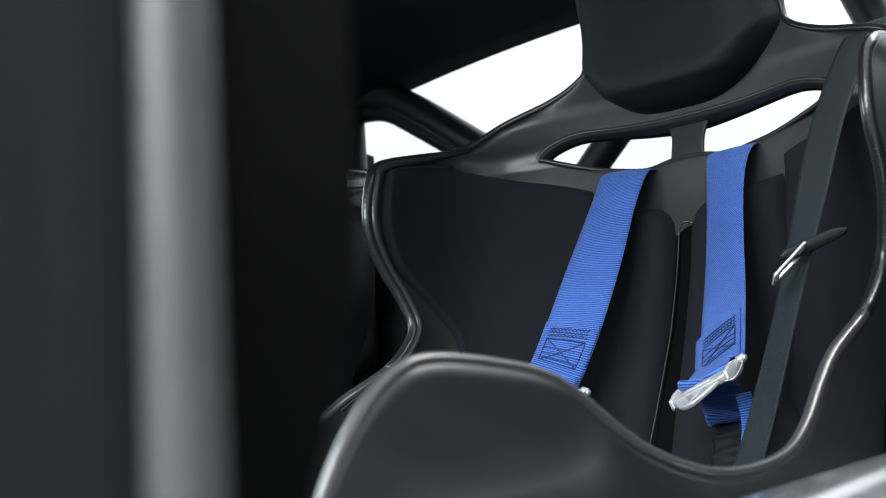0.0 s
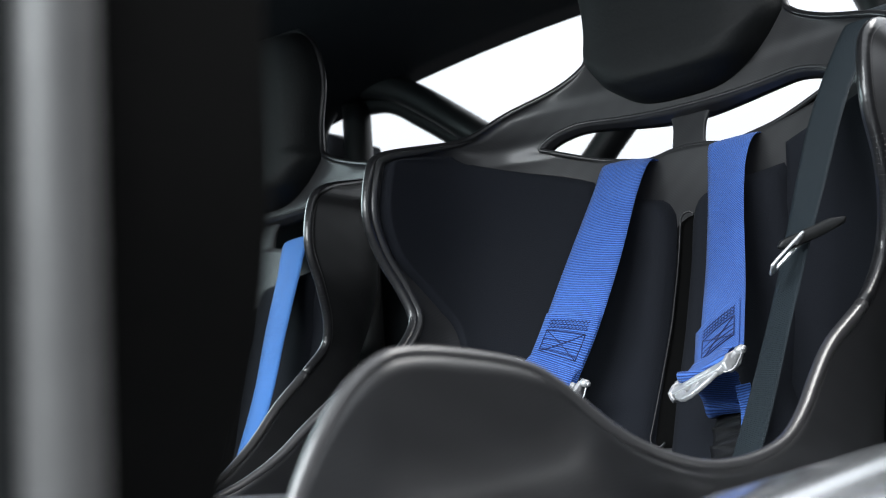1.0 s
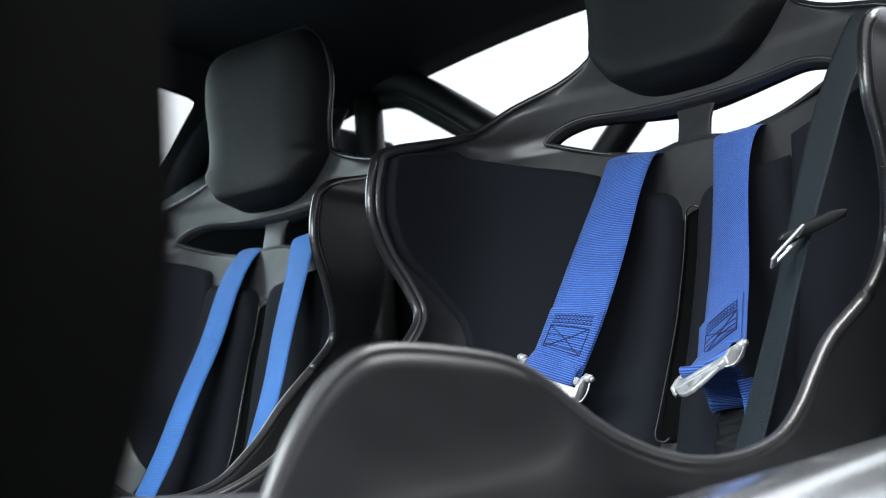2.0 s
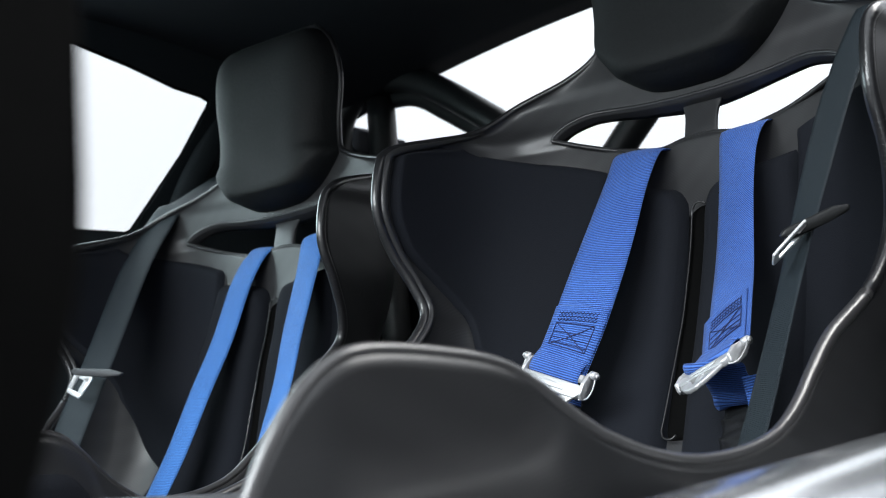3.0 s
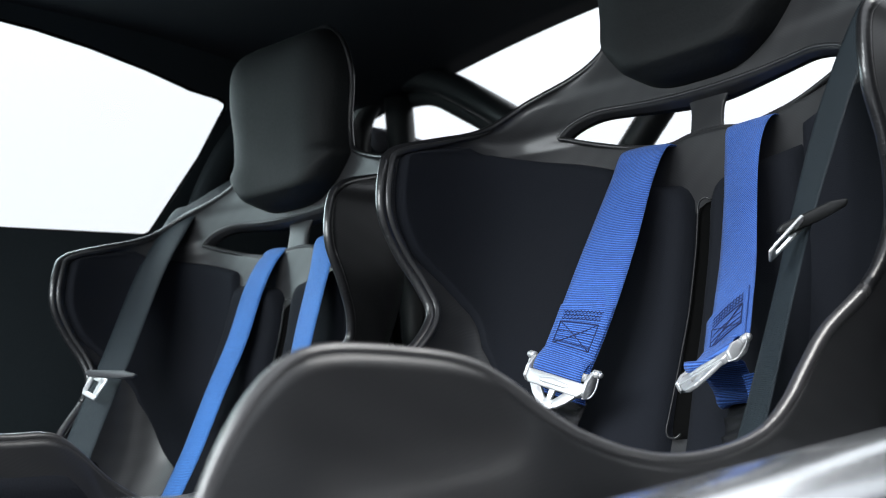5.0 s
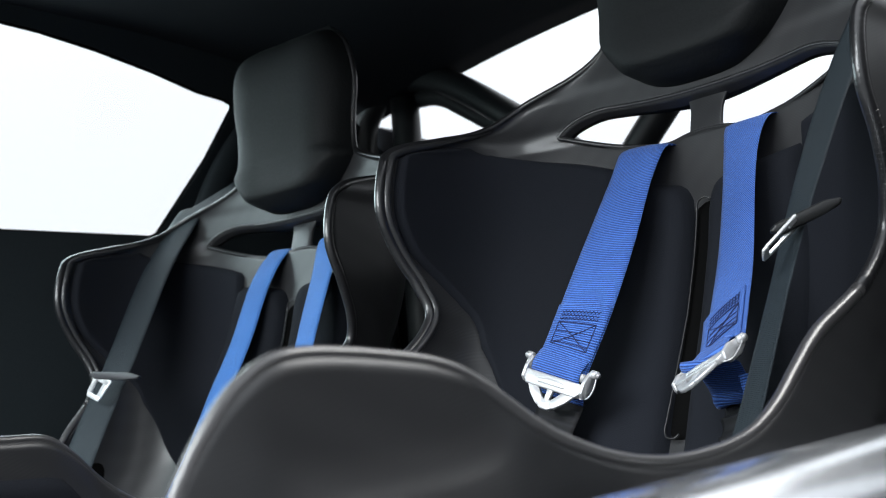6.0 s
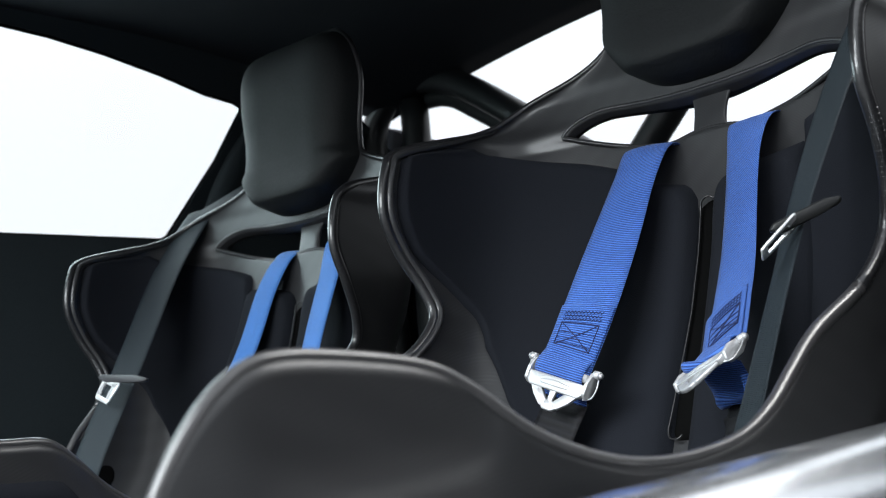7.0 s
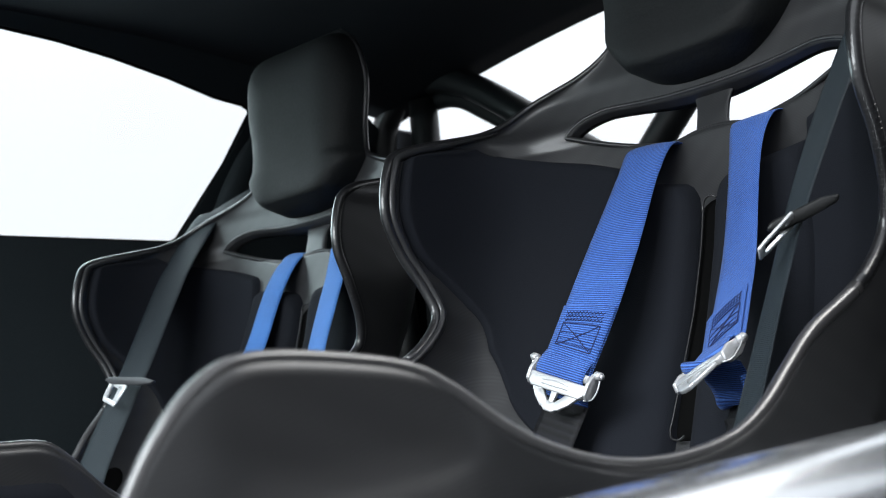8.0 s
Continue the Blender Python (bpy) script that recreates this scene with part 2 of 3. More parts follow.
def ribbon(name, path, across, width, mat, parent, thick=0.0018, label="", cols=8, bow=0.0):
    """Webbing along a path; across gives the direction of its width at each point of the path."""
    pts, acr = spline(path, 10), spline(across, 10)
    wid = np.interp(np.linspace(0, 1, len(pts)), np.linspace(0, 1, len(width)), width) if isinstance(width, list) else [width] * len(pts)
    bm = bmesh.new()
    uvl = bm.loops.layers.uv.new("UVMap")
    length = np.concatenate([[0], np.cumsum(np.linalg.norm(np.diff(pts, axis=0), axis=1))])
    front, back, uv = [], [], {}
    for i, q in enumerate(pts):
        t = pts[min(i + 1, len(pts) - 1)] - pts[max(i - 1, 0)]
        t /= np.linalg.norm(t)
        a = acr[i] - t * np.dot(acr[i], t)
        a /= np.linalg.norm(a)
        nrm = np.cross(t, a)
        rows = ([], [])
        for k in range(cols + 1):
            s = k / cols - 0.5
            base = q + a * s * wid[i] + nrm * bow * (1 - 4 * s * s)
            edge = 0.35 if k in (0, cols) else 1.0
            for rr, sign in zip(rows, (0.5, -0.5)):
                v = bm.verts.new(base + nrm * thick * sign * edge)
                uv[v] = (s + 0.5, length[i])
                rr.append(v)
        front.append(rows[0])
        back.append(rows[1])
    for i in range(len(pts) - 1):
        for k in range(cols):
            bm.faces.new((front[i][k], front[i][k + 1], front[i + 1][k + 1], front[i + 1][k]))
            bm.faces.new((back[i][k], back[i + 1][k], back[i + 1][k + 1], back[i][k + 1]))
        for k in (0, cols):
            bm.faces.new((front[i][k], front[i + 1][k], back[i + 1][k], back[i][k]))
    for i in (0, -1):
        for k in range(cols):
            bm.faces.new((front[i][k], front[i][k + 1], back[i][k + 1], back[i][k]))
    for f in bm.faces:
        for lp in f.loops:
            lp[uvl].uv = uv[lp.vert]
    return part(name, bm, mat, parent, label)


def prism(bm, outline, axis, lo, hi, bevel=0.0, segs=2):
    """A plan outline pushed out along an axis (0 x, 1 y, 2 z), edges rounded."""
    def put(p, v):
        q = list(p)
        q.insert(axis, v)
        return bm.verts.new(q)
    a, b = [put(p, lo) for p in outline], [put(p, hi) for p in outline]
    n = len(outline)
    faces = [bm.faces.new(a), bm.faces.new(b)]
    for i in range(n):
        faces.append(bm.faces.new((a[i], a[(i + 1) % n], b[(i + 1) % n], b[i])))
    if bevel:
        edges = {e for f in faces for e in f.edges}
        bmesh.ops.bevel(bm, geom=list(edges), offset=bevel, segments=segs, affect="EDGES", profile=0.5)
    return bm


def box(bm, x0, x1, y0, y1, z0, z1, bevel=0.0, segs=2):
    return prism(bm, [(x0, y0), (x1, y0), (x1, y1), (x0, y1)], 2, z0, z1, bevel, segs)


# ---- the shell of a seat: its centre line and its rim, from the head down to the knees ----
# centre y, centre z, rim x, rim y, rim z
SECTIONS = [
    (.415, 1.090, .085, .415, 1.088), (.413, 1.055, .122, .41, 1.055), (.415, 1.000, .133, .413, 1.000),
    (.414, .94, .126, .411, .941), (.412, .9, .127, .408, .898), (.41, .882, .136, .404, .882),
    (.408, .866, .157, .4, .869), (.406, .85, .19, .393, .856), (.406, .835, .24, .38, .84),
    (.405, .815, .268, .345, .814), (.404, .8, .278, .277, .795), (.403, .78, .286, .202, .776),
    (.4, .754, .284, .182, .755), (.393, .705, .284, .174, .705), (.38, .655, .283, .192, .66),
    (.37, .62, .274, .214, .62), (.357, .585, .264, .219, .582), (.335, .53, .261, .174, .54),
    (.305, .465, .261, .094, .503), (.285, .42, .265, .046, .475), (.26, .37, .272, .003, .452),
    (.225, .3, .279, -.046, .434), (.18, .235, .282, -.098, .425), (.12, .2, .282, -.15, .423),
    (.05, .185, .279, -.19, .4285), (-.03, .18, .27, -.23, .444), (-.11, .185, .259, -.265, .469),
    (-.18, .19, .253, -.293, .483), (-.25, .2, .25, -.334, .489), (-.32, .21, .248, -.385, .491),
    (-.375, .225, .247, -.41, .484), (-.42, .235, .2415, -.43, .4635), (-.455, .23, .236, -.449, .429),
    (-.48, .215, .232, -.468, .38), (-.495, .19, .23, -.474, .32)]
COUNTS = [4] * 8 + [9] * 6 + [4] * 20
PLACE = np.arange(len(SECTIONS))
# the thigh bolster on the left lies a little further back and lower than the one on the right: its rim y and z
LEFT_BACK = np.interp(PLACE, [19, 23, 34], [0, .040, .040])
LEFT_DROP = np.interp(PLACE, [18, 21, 23, 25, 27, 28, 34], [0, .012, .022, .012, .010, .015, .016])
ROWS = spline([(*r, r[3] + b, r[4] - d) for r, b, d in zip(SECTIONS, LEFT_BACK, LEFT_DROP)], COUNTS)


def row_at(v):
    """The section at v, counted in SECTIONS."""
    i = min(int(v), len(SECTIONS) - 2)
    k = sum(COUNTS[:i]) + (v - i) * COUNTS[i]
    j = min(int(k), len(ROWS) - 2)
    return ROWS[j] * (1 - (k - j)) + ROWS[j + 1] * (k - j)


TH = np.linspace(0, math.pi / 2, 49)


def section(row):
    """One half of a section: x, share of the way to the rim, and running length."""
    cy, cz, rx, ry, rz = row[:5]
    depth = math.hypot(ry - cy, rz - cz)
    e = 2 / (2.0 + min(depth, 0.2) * 9)
    x, c = rx * np.sin(TH) ** e, 1 - np.maximum(np.cos(TH), 0) ** e
    run = np.concatenate([[0], np.cumsum(np.hypot(np.diff(x), depth * np.diff(c)))])
    return x, c, run


def shell_point(row, u):
    """A point of the shell; u runs from -1 to 1 across the section, by length."""
    cy, cz, rx, ry, rz, left_y, left_z = row
    if u < 0:
        ry, rz = left_y, left_z
    x, c, run = section(row)
    at = abs(u) * run[-1]
    share = np.interp(at, run, c)
    return np.array([math.copysign(np.interp(at, run, x), u), cy + (ry - cy) * share, cz + (rz - cz) * share])


def u_of_x(v, x0):
    x, c, run = section(row_at(v))
    return math.copysign(np.interp(abs(x0), x, run) / run[-1], x0)


def shell_normal(v, u):
    d = 0.02
    a = shell_point(row_at(min(v + d, 34)), u) - shell_point(row_at(max(v - d, 0)), u)
    u0, u1 = max(u - d, -0.999), min(u + d, 0.999)
    b = shell_point(row_at(v), u1) - shell_point(row_at(v), u0)
    n = np.cross(a, b)
    return n / np.linalg.norm(n)


SLOT = [(.0, .8075), (.03, .8078), (.07, .8098), (.11, .8135), (.142, .814), (.172, .806), (.189, .793), (.180, .788), (.15, .777), (.115, .766),
        (.080, .758), (.05, .7535), (.022, .758), (.0, .7595)]


def inside(x, z, poly):
    hit = False
    for (x0, z0), (x1, z1) in zip(poly, poly[1:] + poly[:1]):
        if (z0 > z) != (z1 > z) and x < (x1 - x0) * (z - z0) / (z1 - z0) + x0:
            hit = not hit
    return hit


def nearest(x, z, poly):
    best = None
    for (x0, z0), (x1, z1) in zip(poly, poly[1:] + poly[:1]):
        dx, dz = x1 - x0, z1 - z0
        t = min(max(((x - x0) * dx + (z - z0) * dz) / (dx * dx + dz * dz), 0), 1)
        q = (x0 + t * dx, z0 + t * dz)
        d = math.hypot(q[0] - x, q[1] - z)
        if best is None or d < best[0]:
            best = (d, q)
    return best[1]


SLOT_HALF = [tuple(q) for q in spline(SLOT, 5)]
SLOT_FINE = SLOT_HALF + [(-x, z) for x, z in SLOT_HALF[-2:0:-1]]


def shell_mesh():
    cols = 96
    bm = bmesh.new()
    grid = [[bm.verts.new(shell_point(r, 2 * k / cols - 1)) for k in range(cols + 1)] for r in ROWS]
    for i in range(len(grid) - 1):
        for k in range(cols):
            q = (grid[i][k], grid[i][k + 1], grid[i + 1][k + 1], grid[i + 1][k])
            cx = sum(v.co.x for v in q) / 4
            cz = sum(v.co.z for v in q) / 4
            if 0.3 < sum(v.co.y for v in q) / 4 and inside(cx, cz, SLOT_FINE):
                continue
            bm.faces.new(q)
    loose = [v for v in bm.verts if not v.link_faces]
    bmesh.ops.delete(bm, geom=loose, context="VERTS")
    for v in bm.verts:
        if v.is_boundary and 0.3 < v.co.y and abs(v.co.x) < 0.2 and 0.73 < v.co.z < 0.825:
            v.co.x, v.co.z = nearest(v.co.x, v.co.z, SLOT_FINE)
    return bm


def pad_mesh(left, right, v0, v1, thick, rows=40, cols=26, edge=0.12, corner=0.10):
    """Upholstery lying on the shell between left(v) and right(v), from v0(w) to v1(w), w -1 to 1 across; rounded off at its border."""
    bm = bmesh.new()
    grid = []
    for i in range(rows + 1):
        fv = i / rows
        line = []
        for k in range(cols + 1):
            fu = k / cols
            w = 2 * fu - 1
            v = v0(w) + (v1(w) - v0(w)) * fv
            u = left(v) + (right(v) - left(v)) * fu
            h = thick - 0.002
            for d, lim in ((min(fu, 1 - fu), edge), (min(fv, 1 - fv), corner)):
                fall = min(d / lim, 1.0)
                h *= math.sqrt(max(1 - (1 - fall) ** 2.4, 0))
            h -= 0.001
            base = shell_point(row_at(v), u)
            line.append(bm.verts.new(base + shell_normal(v, u) * h))
        grid.append(line)
    for i in range(rows):
        for k in range(cols):
            bm.faces.new((grid[i][k], grid[i][k + 1], grid[i + 1][k + 1], grid[i + 1][k]))
    return bm


def racing_seat(label, at):
    seat = thing("bucket_seat", label, "car seat", at, "two bucket seats")
    shell = part("shell", shell_mesh(), CARBON, seat, "satin black carbon bucket shell", recalc=False)
    sol = shell.modifiers.new("thickness", "SOLIDIFY")
    sol.thickness, sol.offset = 0.008, 1.0
    # rounded lip round the whole rim
    right = [shell_point(row_at(v), 1.0) - shell_normal(v, 0.98) * 0.004 for v in np.linspace(0.0, 34.0, 190)]
    left = [shell_point(row_at(v), -1.0) - shell_normal(v, -0.98) * 0.004 for v in np.linspace(0.0, 34.0, 190)]
    lip_path = [tuple(p) for p in reversed(left)] + [tuple(p) for p in right]
    thin = list(np.interp(np.linspace(0.0, 34.0, 190), [0, 9.5, 11, 17.5, 21, 34], [.0042, .0042, .006, .006, .0044, .0044]))
    cut = 96
    part("rim", tube(bmesh.new(), lip_path[190 - cut:190 + cut], (thin[::-1] + thin)[190 - cut:190 + cut], 14), RIM, seat, "glossy black rounded shell rim")
    # front of the same rim, its highlight put into a greyer colour
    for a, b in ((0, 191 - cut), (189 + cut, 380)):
        part("front_rim", tube(bmesh.new(), lip_path[a:b], (thin[::-1] + thin)[a:b], 14), LIT_RIM, seat, "lacquered edge of the thigh bolster, greyed to carry its highlight")
    return seat


def slot_lip(seat):
    """Rounded edge of the belt opening, the flange that runs back from it and the bridge that leans back across it."""
    path = [(x, 0.4035 - 0.35 * max(abs(x) - 0.10, 0) ** 1.2, z) for x, z in SLOT_FINE]
    part("slot_lip", tube(bmesh.new(), path, 0.0026, 10, closed=True), CARBON, seat)
    bm = bmesh.new()
    n = len(path)
    rings = []
    for f in (0.0, 0.3, 0.65, 1.0):
        ring = []
        for x, y, z in path:
            top = min(max((z - 0.786) / 0.012, 0), 1)
            d = f * (0.006 + top * (0.010 + 0.011 * math.exp(-(x / 0.075) ** 2)))
            ring.append(bm.verts.new((x * (1 - 0.15 * d), y + d, z - top * 0.45 * d)))
        rings.append(ring)
    for a, b in zip(rings, rings[1:]):
        for k in range(n):
            bm.faces.new((a[k], a[(k + 1) % n], b[(k + 1) % n], b[k]))
    flange = part("slot_flange", bm, CARBON, seat)
    flange.modifiers.new("thickness", "SOLIDIFY").thickness = 0.003
    bm = bmesh.new()
    rings = []
    for f in np.linspace(0, 1, 12):
        h = 0.0205 + 0.0075 * max(2 * f - 1, 0) ** 2 + 0.006 * max(1 - 4 * f, 0) ** 2
        y, z = 0.4055 + 0.015 * f ** 1.4, 0.752 + 0.052 * f
        rings.append([bm.verts.new((h * math.copysign(abs(math.cos(g)) ** 0.35, math.cos(g)), y + 0.0035 * math.copysign(abs(math.sin(g)) ** 0.6, math.sin(g)), z))
                      for g in np.linspace(0, 2 * math.pi, 33)[:-1]])
    for a, b in zip(rings, rings[1:]):
        for k in range(32):
            bm.faces.new((a[k], a[(k + 1) % 32], b[(k + 1) % 32], b[k]))
    part("slot_bridge", bm, CARBON, seat, "satin black bridge between the belt slots")


near_seat = racing_seat("black carbon bucket seat with blue harness, beside the door sill", (0, 0, 0))
slot_lip(near_seat)


def upholstery(seat):
    """Cushions: two back pads with a groove between them, shoulder pads in the wings, head pad and seat pads."""
    def flip(s, f):
        return (lambda w: f(w)) if s > 0 else (lambda w: f(-w))

    def sides(s, a, b):
        return (a, b) if s > 0 else ((lambda v: -b(v)), (lambda v: -a(v)))

    for s in (-1, 1):
        lo, hi = sides(s, lambda v: u_of_x(v, 0.010), lambda v: u_of_x(v, 0.125 + 0.02 * math.sin((v - 13.5) / 9 * math.pi) + 0.06 * min(max((v - 17.8) / 2, 0), 1)))
        bm = pad_mesh(lo, hi, flip(s, lambda w: np.interp(w, [-1, -.93, -.8, -.6, 0, 1], [13.9, 13.45, 13.2, 13.05, 12.9, 12.75])), lambda w: 22.4, 0.026, edge=0.24, corner=0.05)
        part("back_pad", bm, SUEDE, seat, "black suede back cushion")
        # the shoulder cushion follows the wing edge, then its lower border runs slantwise down to the back
        lo, hi = sides(s, lambda v: u_of_x(v, 0.118), lambda v: np.interp(v, [14.0, 14.5, 15.7, 16.8, 17.6, 18.6], [.960, .94, .87, .74, .59, .42]))
        bm = pad_mesh(lo, hi, flip(s, lambda w: np.interp(w, [-1, -.39, .6, .85, 1], [12.35, 11.6, 10.25, 10.35, 10.8])), lambda w: 18.6, 0.013, rows=56, cols=56, edge=0.03, corner=0.04)
        part("shoulder_pad", bm, SUEDE, seat, "black suede shoulder cushion")
        lo, hi = sides(s, lambda v: 0.5, lambda v: 0.93)
        part("thigh_pad", pad_mesh(lo, hi, flip(s, lambda w: 25.2 + 1.1 * w + 0.6 * w * w), lambda w: 31.5, 0.010, edge=0.06, corner=0.04), SUEDE, seat, "black suede thigh cushion")
    part("groove_panel", pad_mesh(lambda v: u_of_x(v, -0.014), lambda v: u_of_x(v, 0.030), lambda w: 13.5 + 0.25 * w * w, lambda w: 18.9, 0.008, rows=24, cols=6), RUBBER, seat, "smooth black panel in the back groove")
    for s in (-1, 1):
        path = [tuple(shell_point(row_at(v), s * 0.984) + shell_normal(v, s * 0.984) * 0.0008) for v in np.linspace(9.0, 18.2, 80)]
        part("rolled_edge", tube(bmesh.new(), path, list(np.interp(np.linspace(0, 1, 80), [0, .18, .85, 1], [.001, .0048, .0045, .001])), 12), CARBON, seat, "satin black rolled edge of the wing")
        bm = bmesh.new()
        for v in np.linspace(13.6, 17.2, 38):
            c = shell_point(row_at(v), s * 1.0) - shell_normal(v, s * 0.98) * 0.004
            t = shell_point(row_at(v + 0.05), s * 1.0) - shell_point(row_at(v - 0.05), s * 1.0)
            t /= np.linalg.norm(t)
            a = np.array((s * 1.0, 0, 0)) - t * s * t[0]
            a /= np.linalg.norm(a)
            b = np.cross(t, a)
            tube(bm, [c + (a * math.cos(g) + b * math.sin(g)) * 0.0058 for g in np.linspace(0, 2 * math.pi, 13)[:-1]], 0.0005, 4, closed=True)
        part("edge_dashes", bm, RIM, seat, "row of short raised dashes round the wing edge")
        # dark of the lap belt opening, laid on as a black patch; shell uncut
        bm = pad_mesh((lambda v: 0.72) if s > 0 else (lambda v: -0.86), (lambda v: 0.86) if s > 0 else (lambda v: -0.72),
                      lambda w: 19.6 - 1.0 * math.sqrt(max(1 - w * w, 0.002)), lambda w: 19.6 + 1.0 * math.sqrt(max(1 - w * w, 0.002)), 0.004, rows=16, cols=12)
        part("belt_opening_patch", bm, RUBBER, seat, "black patch standing in for the dark lap belt opening")
    trim = [tuple(shell_point(row_at(v), u_of_x(v, np.interp(v, [13.8, 16.6, 18.7], [-.003, -.004, -.012]))) + shell_normal(v, 0.0) * 0.010) for v in np.linspace(13.8, 18.7, 30)]
    x, y, z = trim[-1]
    trim += [(x + 0.003, y - 0.003, z - 0.007), (x + 0.012, y - 0.004, z - 0.009), (x + 0.017, y - 0.001, z - 0.005)]
    x, y, z = trim[0]
    trim = [(x + 0.017, y + 0.002, z + 0.009), (x + 0.012, y + 0.001, z + 0.0125), (x + 0.006, y, z + 0.0115), (x + 0.0015, y, z + 0.007)] + trim
    part("spine_trim", tube(bmesh.new(), [tuple(q) for q in spline(trim, 3)], 0.0012, 8), RIM, seat, "glossy black piping in the back groove")
    part("seat_cushion", pad_mesh(lambda v: -0.48, lambda v: 0.48, lambda w: 22.8, lambda w: 33, 0.035), SUEDE, seat, "black suede seat cushion")
    ramp = bmesh.new()
    prism(ramp, [(-.47, .30), (-.45, .395), (-.425, .420), (-.39, .427), (-.33, .425), (-.24, .40), (-.14, .33), (-.08, .26)], 0, -0.205, 0.205, 0.012, 3)
    part("thigh_ramp", ramp, GREY_TRIM, seat, "raised grey front of the seat cushion")
    for x in (-0.17, 0.17):
        part("mount", box(bmesh.new(), x - 0.015, x + 0.015, -0.30, 0.12, 0.078, 0.20, 0.003), PLASTIC, seat, "black seat mounting bracket")
    part("head_pad", pad_mesh(lambda v: u_of_x(v, -0.127), lambda v: u_of_x(v, 0.127), lambda w: 0.3, lambda w: 8.9 - 4.3 * abs(w) ** 3.2,
                              0.050, rows=56, cols=48, edge=0.30, corner=0.22), LEATHER, seat, "black leather head cushion")


upholstery(near_seat)

# the seat beside the far door: the same shell, its thigh bolsters set further back
SET_BACK = np.interp(PLACE, [16, 17, 18, 20, 22, 23, 24, 34], [0, .012, .038, .045, .064, .077, .086, .090])
RAISED = np.interp(PLACE, [15, 16, 17, 18, 19, 23, 25, 34], [0, .006, .016, .012, .002, -.004, -.022, -.024])
FAR_LEFT_BACK = np.interp(PLACE, [16, 17, 19, 34], [0, .018, .055, .055])
NARROWER = np.interp(PLACE, [0, 1, 5, 7], [.006, .009, .009, 0])
ROWS = spline([(cy + 0.5 * b, cz, rx - k, ry + b, rz + r, ry + b + e, rz + r) for (cy, cz, rx, ry, rz), b, r, k, e in zip(SECTIONS, SET_BACK, RAISED, NARROWER, FAR_LEFT_BACK)], COUNTS)
far_seat = racing_seat("black carbon bucket seat with blue harness, beside the far door", (0, 0, 0))
slot_lip(far_seat)
upholstery(far_seat)
far_seat.matrix_world = pose(-0.7129, 0.3956, -0.0131, 0, 0, 5.05) @ pose(0, -0.40, 0)


# ---- belts ----
FAR = Vector((-0.7117, 0, 0))


class Frame:
    """Points on the face of a strap: f along it (0 to 1), s across it (-0.5 to 0.5), lift off its face."""

    def __init__(self, path, across, width):
        self.p, self.a, self.w = spline(path, 10), spline(across, 10), width

    def at(self, f, s=0.0, lift=0.0):
        k = f * (len(self.p) - 1)
        i = min(int(k), len(self.p) - 2)
        q = self.p[i] + (self.p[i + 1] - self.p[i]) * (k - i)
        t = self.p[i + 1] - self.p[i]
        t /= np.linalg.norm(t)
        a = self.a[i] - t * np.dot(self.a[i], t)
        a /= np.linalg.norm(a)
        return q + a * s * self.w + np.cross(t, a) * lift, a, t, np.cross(t, a)


def seam(strap, f0, f1, parent):
    """A sewn box with a cross in it, and rows of zigzag above it."""
    bm = bmesh.new()

    def line(pts, r=0.0005):
        path = [strap.at(f, s, 0.0040 + 0.0022 * (1 - 4 * s * s))[0] for f, s in pts]
        tube(bm, path, r, 5)
    d = f1 - f0
    top = f0 + d * 0.30
    for a, b in (((top, -.36), (top, .36)), ((f1, -.36), (f1, .36)), ((top, -.36), (f1, -.36)), ((top, .36), (f1, .36)), ((top, -.36), (f1, .36)), ((top, .36), (f1, -.36))):
        line([(a[0] + (b[0] - a[0]) * k / 8, a[1] + (b[1] - a[1]) * k / 8) for k in range(9)])
    for row in (0.0, 0.09, 0.18):
        line([(f0 + d * (row + 0.05 * (k % 2)), -.36 + .72 * k / 22) for k in range(23)])
    for row in (0.55, 0.72, 0.88):
        line([(f0 + d * (row + 0.02 * (k % 2)), -.36 + .72 * k / 16) for k in range(17)], 0.0004)
    part("stitching", bm, THREAD, parent, "dark navy stitched box and cross")


